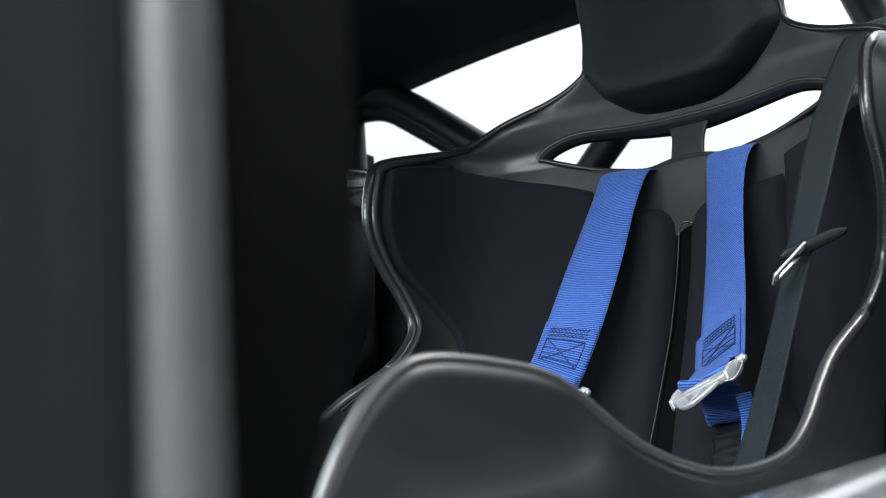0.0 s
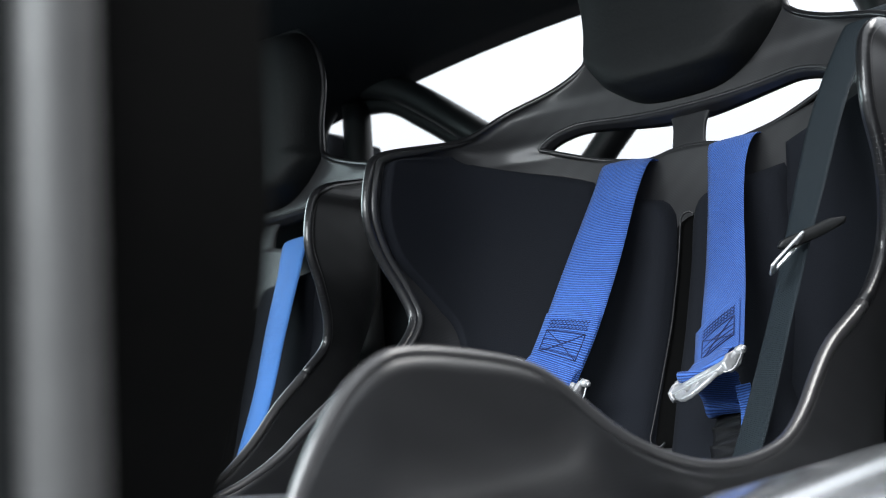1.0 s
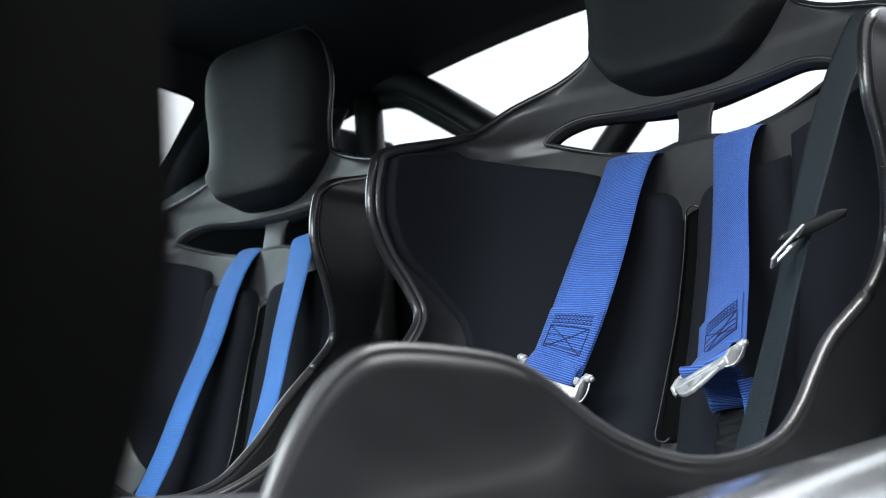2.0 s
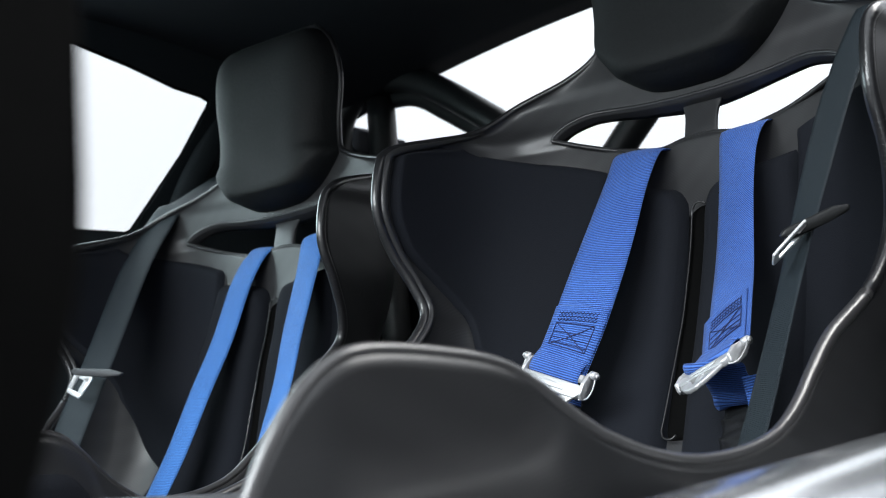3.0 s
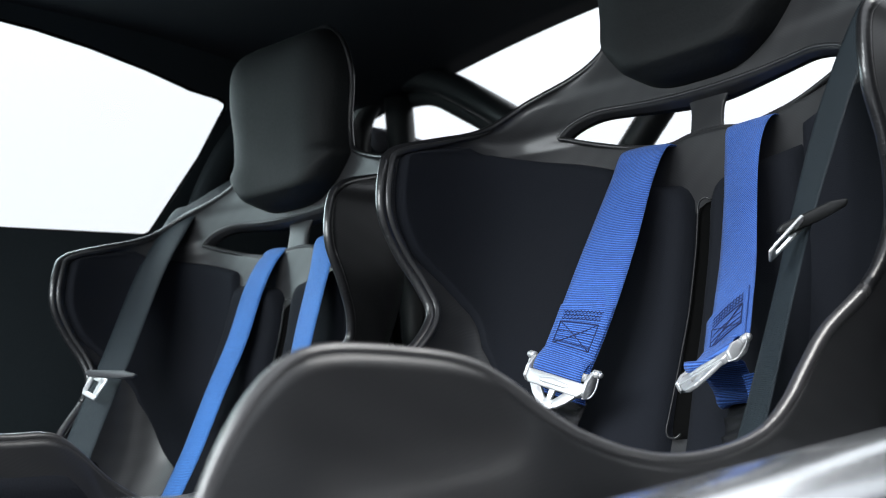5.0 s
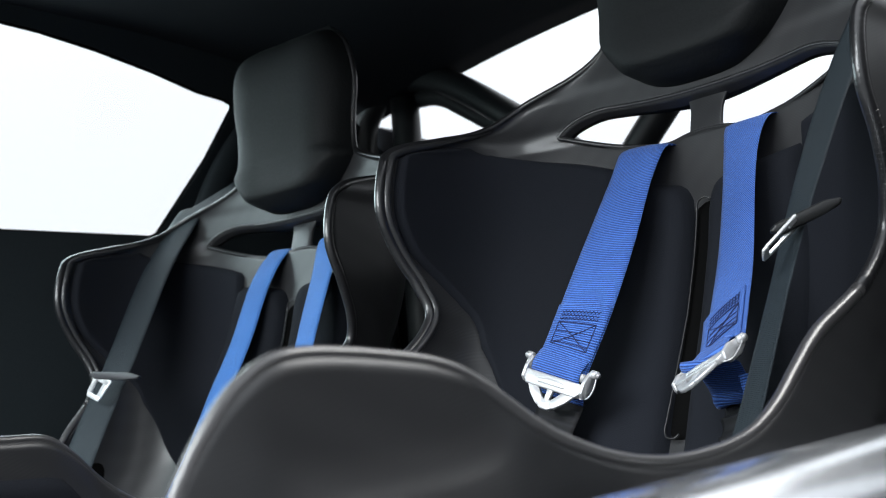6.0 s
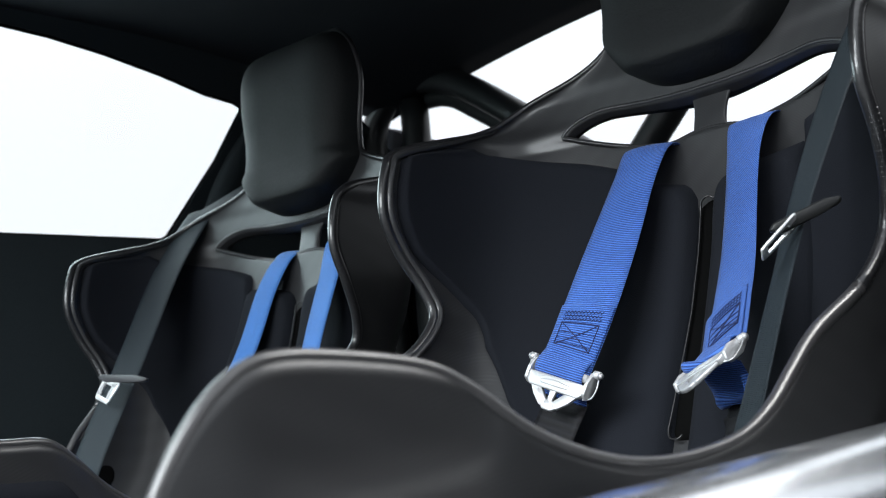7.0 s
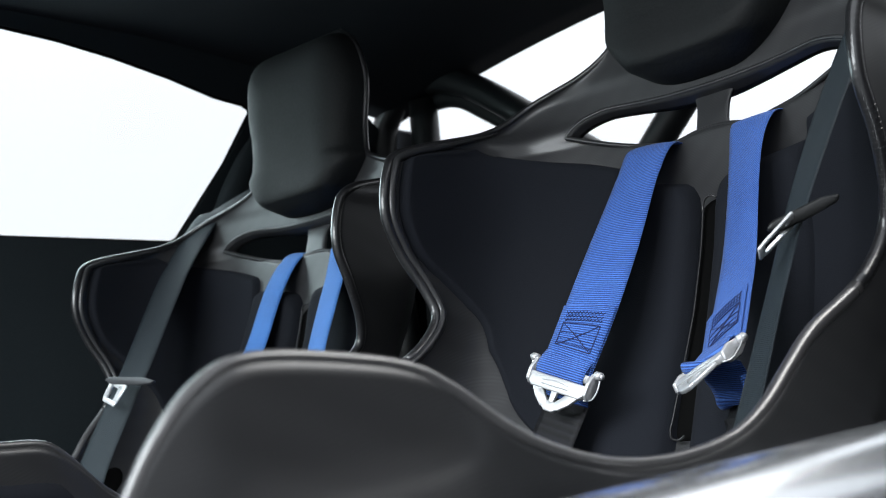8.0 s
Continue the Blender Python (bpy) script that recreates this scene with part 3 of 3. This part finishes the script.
def adjuster(parent, q, a, d, width):
    """A cast lever buckle: a slotted body between two cheeks, a triangular lever with two windows, a bolt at each side."""
    a, d = Vector(a).normalized(), Vector(d).normalized()
    d = (d - a * d.dot(a)).normalized()
    n = d.cross(a)
    m = Matrix((a, d, n)).transposed().to_4x4()
    m.translation = Vector(q)
    w = width / 2

    def flat(name, outline, z0, z1, holes=(), bevel=0.0012, parent_=None):
        bm = bmesh.new()
        prism(bm, outline, 2, z0, z1, bevel, 2)
        bm.transform(m)
        return part(name, bm, STEEL, parent_)

    body = flat("buckle", [(-w - .003, 0.006), (w + .003, 0.006), (w + .004, .015), (w - .002, .021), (-w + .002, .021), (-w - .004, .015)], 0.002, 0.0085, parent_=parent)
    tagged(body, "silver cast lever buckle")
    flat("groove_bar", [(-w * .6, .0125), (-w * .1, .0095), (w * .6, .0120), (w * .5, .0165), (-w * .5, .0170)], 0.0078, 0.0100, parent_=body)
    for s in (-1, 1):
        bm = bmesh.new()
        prof = [(-.012, -.002), (-.008, .007), (.004, .011), (.016, .010), (.020, .003), (.015, -.003), (0, -.005)]
        prism(bm, prof, 0, s * (w + .004) - .0022, s * (w + .004) + .0022, 0.0012, 2)
        bm.transform(m)
        part("cheek", bm, STEEL, body)
        bm = bmesh.new()
        tube(bm, [(s * (w + .005), -.008, .004), (s * (w + .012), -.008, .004)], 0.0042, 12)
        tube(bm, [(s * (w + .012), -.008, .004), (s * (w + .0145), -.008, .004)], 0.0026, 10)
        bm.transform(m)
        part("bolt", bm, STEEL, body)
        bm = bmesh.new()
        tube(bm, spline([(s * (w + .011), -.006, .003), (s * (w + .0115), .006, .001), (s * (w + .008), .016, .000), (s * (w + .001), .020, .003)], 6), 0.0009, 8)
        bm.transform(m)
        part("spring_wire", bm, STEEL, body)
    bm = bmesh.new()
    tube(bm, [(-w * .96, -.001, .003), (w * .96, -.001, .003)], 0.0045, 12)
    bm.transform(m)
    part("roller", bm, STEEL, body)
    # lever: two slanting arms, a middle strut and a rounded tip round two windows
    for name, outline in (("lever_arm", [(-w * .95, .018), (-w * .52, .019), (-w * .47, .0215), (-w * .15, .0305), (-w * .12, .0385), (-w * .34, .0385), (-w * .66, .0300)]),
                          ("lever_arm", [(w * .95, .018), (w * .66, .0300), (w * .34, .0385), (w * .12, .0385), (w * .15, .0305), (w * .47, .0215), (w * .52, .019)]),
                          ("lever_strut", [(-w * .12, .019), (w * .12, .019), (w * .08, .034), (-w * .08, .034)]),
                          ("lever_tip", [(-w * .32, .0375), (-w * .15, .0305), (w * .15, .0305), (w * .32, .0375), (w * .16, .0415), (-w * .16, .0415)])):
        flat(name, outline, 0.003, 0.0072, parent_=body, bevel=0.001)


def shoulder_belt(path, across, width, label, cloth):
    belt = thing("shoulder_belt", label, "harness belt", group="blue shoulder belts")
    ribbon("strap", path, across, width, cloth, belt, bow=0.002)
    return belt


BELT_A = [(-.066, .47, .705), (-.068, .425, .737), (-.070, .390, .753), (-.071, .355, .715), (-.075, .305, .636), (-.081, .252, .553), (-.096, .232, .506)]
ACR_A = [(1, 0, -.08), (1, 0, -.08), (.99, -.08, -.10), (.93, -.25, -.25), (.92, -.1, -.33), (.9, -.05, -.38), (.9, -.05, -.4)]
BELT_B = [(.060, .47, .705), (.060, .43, .735), (.060, .398, .754), (.064, .362, .712), (.082, .298, .605), (.104, .236, .539), (.117, .200, .502)]
ACR_B = [(1, 0, 0), (1, 0, 0), (.97, -.18, -.02), (.85, -.48, -.07), (.85, -.45, .04), (.86, -.36, .18), (.86, -.36, .22)]
belt_a = shoulder_belt(BELT_A, ACR_A, 0.066, "blue ribbed webbing shoulder belt with a silver buckle", BLUE)
belt_b = shoulder_belt(BELT_B, ACR_B, 0.062, "blue ribbed webbing shoulder belt, its silver buckle turned sideways", BLUE)
strap_a, strap_b = Frame(BELT_A, ACR_A, 0.066), Frame(BELT_B, ACR_B, 0.062)


def lapped(strap, f0, f1, width, parent, shift=0.0):
    """The folded end of a strap, sewn on the front of it."""
    pts = [tuple(strap.at(f, shift, 0.0026)[0]) for f in np.linspace(f0, f1, 6)]
    acr = [tuple(strap.at(f)[1]) for f in np.linspace(f0, f1, 6)]
    ribbon("folded_end", pts, acr, width, BLUE, parent, bow=0.002)


lapped(strap_a, 0.795, 1.0, 0.0655, belt_a)
seam(strap_a, 0.81, 0.908, belt_a)
lapped(strap_b, 0.80, 1.0, 0.0625, belt_b, -0.07)
seam(strap_b, 0.82, 0.93, belt_b)
q, a, t, n = strap_a.at(1.0)
# the strap turned round the roller, and the free end below the buckle
ribbon("turned_loop", [tuple(q - t * .016 + n * .004), tuple(q - t * .004 + n * .009), tuple(q + t * .006 + n * .0085), tuple(q + t * .011 + n * .002)], [tuple(a)] * 4, 0.0645, BLUE, belt_a)
adjuster(belt_a, q + n * 0.001 + t * 0.003 + a * 0.002, a, t, 0.070)
ribbon("lower_strap", [tuple(q + t * .01 - n * .004), tuple(q + t * .02 - n * .014), tuple(q + t * .026 - n * .018)], [tuple(a)] * 3, 0.058, BLUE, belt_a)
ribbon("black_strap", [tuple(q + t * .022 - n * .021), tuple(q + t * .10 - n * .02), tuple(q + t * .15 - n * .03)], [tuple(a)] * 3, 0.056, BLACKWEB, belt_a, label="black webbing below the buckle")

end_l, end_r = np.array((.070, .206, .480)), np.array((.142, .184, .503))
mid, acr2 = (end_l + end_r) / 2, (end_r - end_l) / np.linalg.norm(end_r - end_l)
down2 = np.array((-.36, -.62, -.60))
ribbon("turned_loop", [tuple(mid + np.array((0.006, .014, .024))), tuple(mid + np.array((0, .006, .016))), tuple(mid + np.array((0, -.008, .006))), tuple(mid + np.array((0, .0, -.004)))], [tuple(acr2)] * 4, 0.060, BLUE, belt_b)
adjuster(belt_b, mid, acr2, down2, 0.066)

def off(*d):
    return tuple(mid + np.array(d))


ribbon("lower_strap", [off(-.003, .010, .002), off(-.004, .020, -.006), off(-.005, .032, -.018), off(-.006, .041, -.029), off(-.006, .045, -.032), off(-.005, .050, -.029)], [tuple(acr2)] * 6, 0.046, BLUE, belt_b)
ribbon("strap_hem", [off(-.005, .0350, -.024), off(-.006, .0385, -.031), off(-.006, .0425, -.035)], [tuple(acr2)] * 3, 0.044, BLUE, belt_b, label="folded blue hem of the lower strap")
pleats = [off(-.005 - .0006 * k, .048 - .0030 * k + .002 * (k % 2), -.029 - .0085 * k) for k in range(11)]
ribbon("black_strap", pleats, [tuple(acr2)] * 11, 0.044, BLACKWEB, belt_b, label="pleated black webbing below the buckle")
ribbon("slack_loop", [off(.024, .016, -.010), off(.027, .018, -.036), off(.024, .014, -.062), off(.014, .008, -.084), off(-.002, .008, -.100)], [(.75, .62, .2)] * 5, 0.015, BLUE, belt_b)

FAR_A = [(-.050, .47, .720), (-.050, .43, .745), (-.050, .398, .748), (-.055, .362, .70), (-.052, .317, .61), (-.050, .272, .535), (-.050, .229, .456), (-.050, .19, .395)]
FAR_B = [(.060, .47, .735), (.060, .43, .748), (.062, .398, .750), (.082, .357, .69), (.112, .300, .605), (.132, .258, .53), (.148, .21, .45), (.158, .17, .39)]
ACR_F = [(1, 0, 0), (1, -.1, -.1), (1, -.15, -.15), (1, -.1, -.15), (1, -.05, -.15), (1, 0, -.15), (1, 0, -.15), (1, 0, -.1)]
ACR_G = [(1, 0, 0), (1, -.1, 0), (1, -.1, 0), (1, -.2, -.05), (1, -.2, -.05), (1, -.2, -.05), (1, -.2, -.05), (1, -.2, 0)]
# the far belts take the lit copy of the blue webbing
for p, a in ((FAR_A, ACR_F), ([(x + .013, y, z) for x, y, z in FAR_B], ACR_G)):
    shoulder_belt([tuple(Vector(q) + FAR) for q in p], a, [0.056, 0.056, 0.056, 0.054, 0.050, 0.046, 0.044, 0.044], "blue webbing shoulder belt hanging over the far seat, its light put into the colour", BLUE_LIT)


def three_point_belt(label, path, across, width):
    belt = thing("seat_belt", label, "seat belt", group="grey seat belts")
    ribbon("strap", path, across, width, GREY, belt)
    return belt


def tongue(belt, q, along, down, length, drop, w=0.0125, axis=None, across=None, foot=0.0, rail=0.5, grip_mat=None):
    """A latch plate: a moulded grip across the strap, black unless grip_mat is given, and a steel blade with a window.
    """
    q, a = Vector(q), Vector(along).normalized()
    d = Vector(down)
    d = (d - a * d.dot(a)).normalized()
    n = d.cross(a)
    m = Matrix((a, d, n)).transposed().to_4x4()
    m.translation = q
    h = length / 2
    bm = bmesh.new()
    prism(bm, [(-h, .001), (-h * .8, -.004), (h * .55, -.005), (h, -.001), (h * .9, .004), (h * .3, .006), (-h * .7, .007)], 2, -.004, .004, 0.0025, 3)
    bm.transform(m)
    blade_d, blade_a = Vector(axis).normalized(), Vector(across).normalized()
    blade_a = (blade_a - blade_d * blade_a.dot(blade_d)).normalized()
    blade_m = Matrix((blade_a, blade_d, blade_d.cross(blade_a))).transposed().to_4x4()
    blade_m.translation = q + a * foot
    part("grip", bm, grip_mat or PLASTIC, belt, "moulded plastic grip")
    for outline in ([(-w * 1.5, .004), (-w * .2, .004), (-w * .2, .009), (-w * (1.5 - rail), .011), (-w * (1.5 - rail), drop), (-w * 1.5, drop)],
                    [(w * .2, .004), (w * 1.5, .004), (w * 1.1, drop), (w * (1.05 - rail), drop), (w * (1.2 - rail), .010), (w * .2, .009)],
                    [(-w * 1.5, drop - .001), (w * 1.1, drop - .001), (w * .9, drop + .006), (-w * 1.3, drop + .006)],
                    [(-w * 1.4, .003), (w * 1.4, .003), (w * 1.2, .012), (-w * 1.2, .012)]):
        bm = bmesh.new()
        prism(bm, outline, 2, -.0012, .0012, 0.0005, 1)
        bm.transform(blade_m)
        part("blade", bm, ZINC, belt, "bright steel latch blade")


near_grey = three_point_belt("dark grey three-point seat belt with a silver tongue",
                             [(.30, .62, .93), (.235, .43, .868), (.222, .385, .84), (.203, .32, .755), (.213, .2, .63), (.204, .15, .54), (.182, .125, .45), (.158, .12, .39)],
                             [(.9, -.4, 0), (.9, -.4, -.1), (.9, -.4, -.2), (.85, -.5, 0), (.8, -.6, 0), (.8, -.6, 0), (.8, -.5, 0), (.8, -.5, 0)], [0.054, 0.054, 0.054, 0.053, 0.048, 0.042, 0.040, 0.040])
tongue(near_grey, (.233, .158, .601), (.060, .038, .024), (-.55, -.30, -.75), 0.064, 0.038, 0.009, (-.0255, -.0266, -.033), (-.45, .83, -.24), -0.006)
FAR_GREY = [(-.34, .58, .95), (-.262, .42, .868), (-.246, .378, .850), (-.236, .324, .785), (-.219, .278, .725), (-.190, .215, .63), (-.168, .178, .58), (-.13, .115, .50), (-.10, .07, .44), (-.08, .05, .40)]
far_grey = three_point_belt("dark grey three-point seat belt across the far seat",
                            [tuple(Vector(q) + FAR) for q in FAR_GREY], [(.88, .30, .02)] * len(FAR_GREY), [0.062, 0.060, 0.058, 0.058, 0.056, 0.056, 0.056])
# this grip is grey: light from above put into its colour
tongue(far_grey, Vector((-.102, .138, .571)) + FAR, (1, .15, -.13), (-.55, -.2, -.82), 0.110, 0.031, 0.0122, (-.33, -.34, -.85), (.9, .2, -.1), -0.020, 0.75, GREY_TRIM)


# ---- the cabin round the seats ----
def structure(name, bm, mat, label, category, smooth=False):
    ob = part(name, bm, mat, None, label, smooth)
    tagged(ob, label, category, kind="structure")
    return ob


structure("ground", box(bmesh.new(), -30, 30, -30, 30, -0.16, -0.10), STUDIO, "pale grey studio floor under the car", "floor")
# unseen dark wall, added to darken the near bolster and what it reflects
structure("wall_light_block", box(bmesh.new(), 1.20, 1.28, -0.4, 4.0, -0.10, 1.5), DARK_TRIM, "plain dark wall, unseen, added to keep light off the near side", "wall")
structure("floor", box(bmesh.new(), -1.1, 0.40, -1.2, 1.0, 0.05, 0.08), CARPET, "dark carpeted car floor", "floor")


def roof():
    """Headliner: a shallow arched panel, curved down to both sides and the rear edge."""
    bm = bmesh.new()
    nx, ny = 28, 30
    top, low = [], []
    for j in range(ny + 1):
        y = -0.75 + 1.65 * j / ny
        a, b = [], []
        for i in range(nx + 1):
            x = -1.06 + 1.26 * i / nx
            arch = 0.05 + 0.08 * max(0, (y - 0.3) / 0.6) ** 1.5
            z = 1.155 - arch * (x + 0.356) ** 2 + 0.03 * max(0, 1 - ((y - 0.05) / 0.85) ** 2) - 0.04 * max(0, (-y - 0.2) / 0.55) ** 2
            a.append(bm.verts.new((x, y, z + 0.03)))
            b.append(bm.verts.new((x, y, z)))
        top.append(a)
        low.append(b)
    for j in range(ny):
        for i in range(nx):
            bm.faces.new((top[j][i], top[j][i + 1], top[j + 1][i + 1], top[j + 1][i]))
            bm.faces.new((low[j][i], low[j + 1][i], low[j + 1][i + 1], low[j][i + 1]))
    for j in range(ny):
        for i in (0, nx):
            bm.faces.new((top[j][i], top[j + 1][i], low[j + 1][i], low[j][i]))
    for i in range(nx):
        for j in (0, ny):
            bm.faces.new((top[j][i], top[j][i + 1], low[j][i + 1], low[j][i]))
    return bm


structure("ceiling", roof(), HEADLINER, "black suede headliner of the car", "ceiling", True)

# far side: door with its window opening
SIDE_OPEN = [(-.75, .826), (.084, .838), (.278, .842), (.428, .845), (.44, .852), (.508, .983), (.539, 1.068), (.537, 1.078), (.52, 1.084), (.46, 1.090), (.365, 1.109), (.255, 1.126), (.154, 1.137), (.061, 1.142), (-.2, 1.143), (-.75, 1.105)]


def side_x(z):
    return -1.163 + 0.49 * max(z - 0.847, 0)


def far_side():
    """A curved side wall with a hole for the window, 5 cm thick."""
    outer = [(-1.2, .05), (1.35, .05), (1.35, .86), (.95, 1.02), (.70, 1.15), (.40, 1.19), (-.2, 1.2), (-.9, 1.1), (-1.2, .8)]
    bm = bmesh.new()
    def ring(poly, off):
        return [bm.verts.new((side_x(z) + off, y, z)) for y, z in poly]
    for off in (0.0, -0.012):
        o, h = ring(outer, off), ring(SIDE_OPEN, off)
        eo = [bm.edges.new((o[i], o[(i + 1) % len(o)])) for i in range(len(o))]
        eh = [bm.edges.new((h[i], h[(i + 1) % len(h)])) for i in range(len(h))]
        bmesh.ops.triangle_fill(bm, use_beauty=True, edges=eo + eh)
        if off == 0.0:
            keep = (o, h)
        else:
            for a, b in ((keep[0], o), (keep[1], h)):
                for i in range(len(a)):
                    bm.faces.new((a[i], a[(i + 1) % len(a)], b[(i + 1) % len(a)], b[i]))
    return bm


structure("wall_far_side", far_side(), DOOR_TRIM, "dark trimmed far side of the cabin with a window", "car side")

# far window: its seal and its pane
window = thing("window_1", "far side window of clear glass in a black seal", "window", kind="structure")
loop = [(side_x(z) - 0.006, y, z) for y, z in SIDE_OPEN]
part("window_frame", tube(bmesh.new(), loop, 0.004, 8, closed=True), RUBBER, window, "black rubber window seal")
bm = bmesh.new()
bm.faces.new([bm.verts.new((x - 0.004, y, z)) for x, y, z in loop])
bmesh.ops.triangulate(bm, faces=bm.faces)
bmesh.ops.solidify(bm, geom=bm.faces[:], thickness=0.003)
part("pane", bm, GLASS, window, "clear glass pane", smooth=False).visible_shadow = False
# rear deck and rear glass
structure("rear_deck", box(bmesh.new(), -1.15, 0.40, 0.985, 1.45, 0.76, 0.83, 0.01), DARK_TRIM, "dark rear deck behind the bulkhead", "rear deck")

# pillar trim behind the far window
structure("trim_pillar", tube(bmesh.new(), spline([(-1.15, .50, .80), (-1.11, .53, .93), (-1.06, .60, 1.08), (-1.03, .66, 1.14)], 8), 0.026, 14, flat=0.6), DOOR_TRIM, "dark pillar trim behind the far window", "pillar", True)
# near side behind the door opening: unseen, added to shade the seat wing
structure("wall_near_side", prism(bmesh.new(), [(.06, .36), (1.2, .36), (1.2, .95), (.75, .90), (.40, .80), (.16, .64), (.06, .60)], 0, 0.375, 0.45, 0.015), DARK_TRIM, "unseen dark body side behind the door opening, shading the seat wing", "car side")
# rear quarter panel
structure("panel_rear_quarter", prism(bmesh.new(), [(-1.20, .60), (-.985, .60), (-.985, 1.045), (-1.03, 1.065), (-1.08, 1.09), (-1.20, 1.12)], 1, 0.92, 0.98, 0.004), HEADLINER, "dark inner rear quarter panel", "car side")

# rear bulkhead and deck
structure("wall_rear", box(bmesh.new(), -1.11, 0.55, 0.93, 0.98, 0.05, 0.86, 0.01), DARK_TRIM, "dark bulkhead behind the seats", "bulkhead")

# near sill
SILL = [(.330, .08), (.330, .37), (.334, .405), (.343, .424), (.356, .4335), (.370, .4345), (.385, .431), (.399, .421), (.410, .406), (.418, .386), (.424, .355), (.44, .28), (.50, .22), (.60, .10), (.62, -.02), (.40, -.02)]


def sill():
    """The tub's side: one long rounded section that rises a little towards the rear."""
    bm = bmesh.new()
    prof = [tuple(q) for q in spline(SILL[:14], 5)] + SILL[14:]
    rings = []
    for y in np.linspace(-1.4, 1.2, 40):
        rings.append([bm.verts.new((x, y, z + (0.062 * y if z > 0.25 else 0))) for x, z in prof])
    n = len(prof)
    for a, b in zip(rings, rings[1:]):
        for k in range(n):
            bm.faces.new((a[k], a[(k + 1) % n], b[(k + 1) % n], b[k]))
    bm.faces.new(rings[0])
    bm.faces.new(rings[-1])
    return bm


structure("door_sill", sill(), SILVER, "silver painted high door sill", "door sill", True)

# unseen, added so the silver sill throws no light on the bolster
bm = bmesh.new()
prism(bm, [(-1.4, .08), (1.2, .08), (1.2, .405 + .062 * 1.2), (-1.4, .405 - .062 * 1.4)], 0, 0.318, 0.331, 0.003)
structure("trim_sill", bm, DARK_TRIM, "unseen black trim added on the inner face of the door sill", "sill trim")

# near windscreen pillar with the matt black strip along it
PIL = [(.478, -.716), (.4765, -.722), (.470, -.735), (.455, -.775), (.40, -.80), (.36, -.76), (.37, -.70), (.41, -.677), (.452, -.677), (.453, -.70)]
pillar = structure("windscreen_pillar", prism(bmesh.new(), PIL, 2, 0.36, 1.2, 0.003, 3), PILLAR, "black painted windscreen pillar by the open door", "pillar", True)
STRIP = [(.4725, -.6705), (.4735, -.674), (.476, -.690), (.478, -.711), (.470, -.714), (.455, -.695), (.454, -.674), (.466, -.6685)]
part("edge_trim", tube(bmesh.new(), [(.4848, -.7233, z) for z in np.linspace(0.36, 1.2, 12)], 0.0058, 18), EDGE, pillar, "lighter grey rounded pillar edge")


def bowed_strip():
    """The strip follows the door opening: it swings forward near the sill."""
    bm = bmesh.new()
    rings = []
    outline = [tuple(q) for q in spline(STRIP, 3, closed=True)]
    for z in np.linspace(0.36, 1.2, 85):
        k = min(max((0.495 - z) / 0.052, 0), 1.3) ** 1.5
        rings.append([bm.verts.new((x - 0.0086 * k, y - 0.0068 * k, z)) for x, y in outline])
    n = len(outline)
    for a, b in zip(rings, rings[1:]):
        for i in range(n):
            bm.faces.new((a[i], a[(i + 1) % n], b[(i + 1) % n], b[i]))
    bm.faces.new(rings[0])
    bm.faces.new(rings[-1])
    return bm


part("black_strip_face", bowed_strip(), RUBBER, pillar, "matt black strip along the pillar")

# roll cage
cage = thing("roll_cage", "black tubular roll cage behind the seats", "roll cage")
def bar(path, r=0.024, label=""):
    return part("tube", tube(bmesh.new(), spline(path, 8), r, 16), TUBE, cage, label)
bar([(-1.04, .87, .55), (-1.065, .87, .92), (-1.068, .87, 1.05), (-1.04, .87, 1.108), (-.975, .87, 1.142), (-.90, .87, 1.137), (-.80, .87, 1.093), (-.60, .87, .95), (-.20, .87, .655)], 0.026)
bar([(-.96, .90, 1.112), (-.88, .90, 1.10), (-.80, .90, 1.052), (-.60, .90, .912), (-.20, .90, .62)], 0.019)
bar([(-.955, .88, 1.11), (-.955, .88, .60)], 0.028)
bar([(-.085, .88, 1.18), (-.393, .88, .915), (-.70, .88, .60)], 0.026)
bar([(.025, .88, 1.17), (.062, .88, 1.061), (.079, .88, 1.013), (.16, .88, .78)], 0.03)
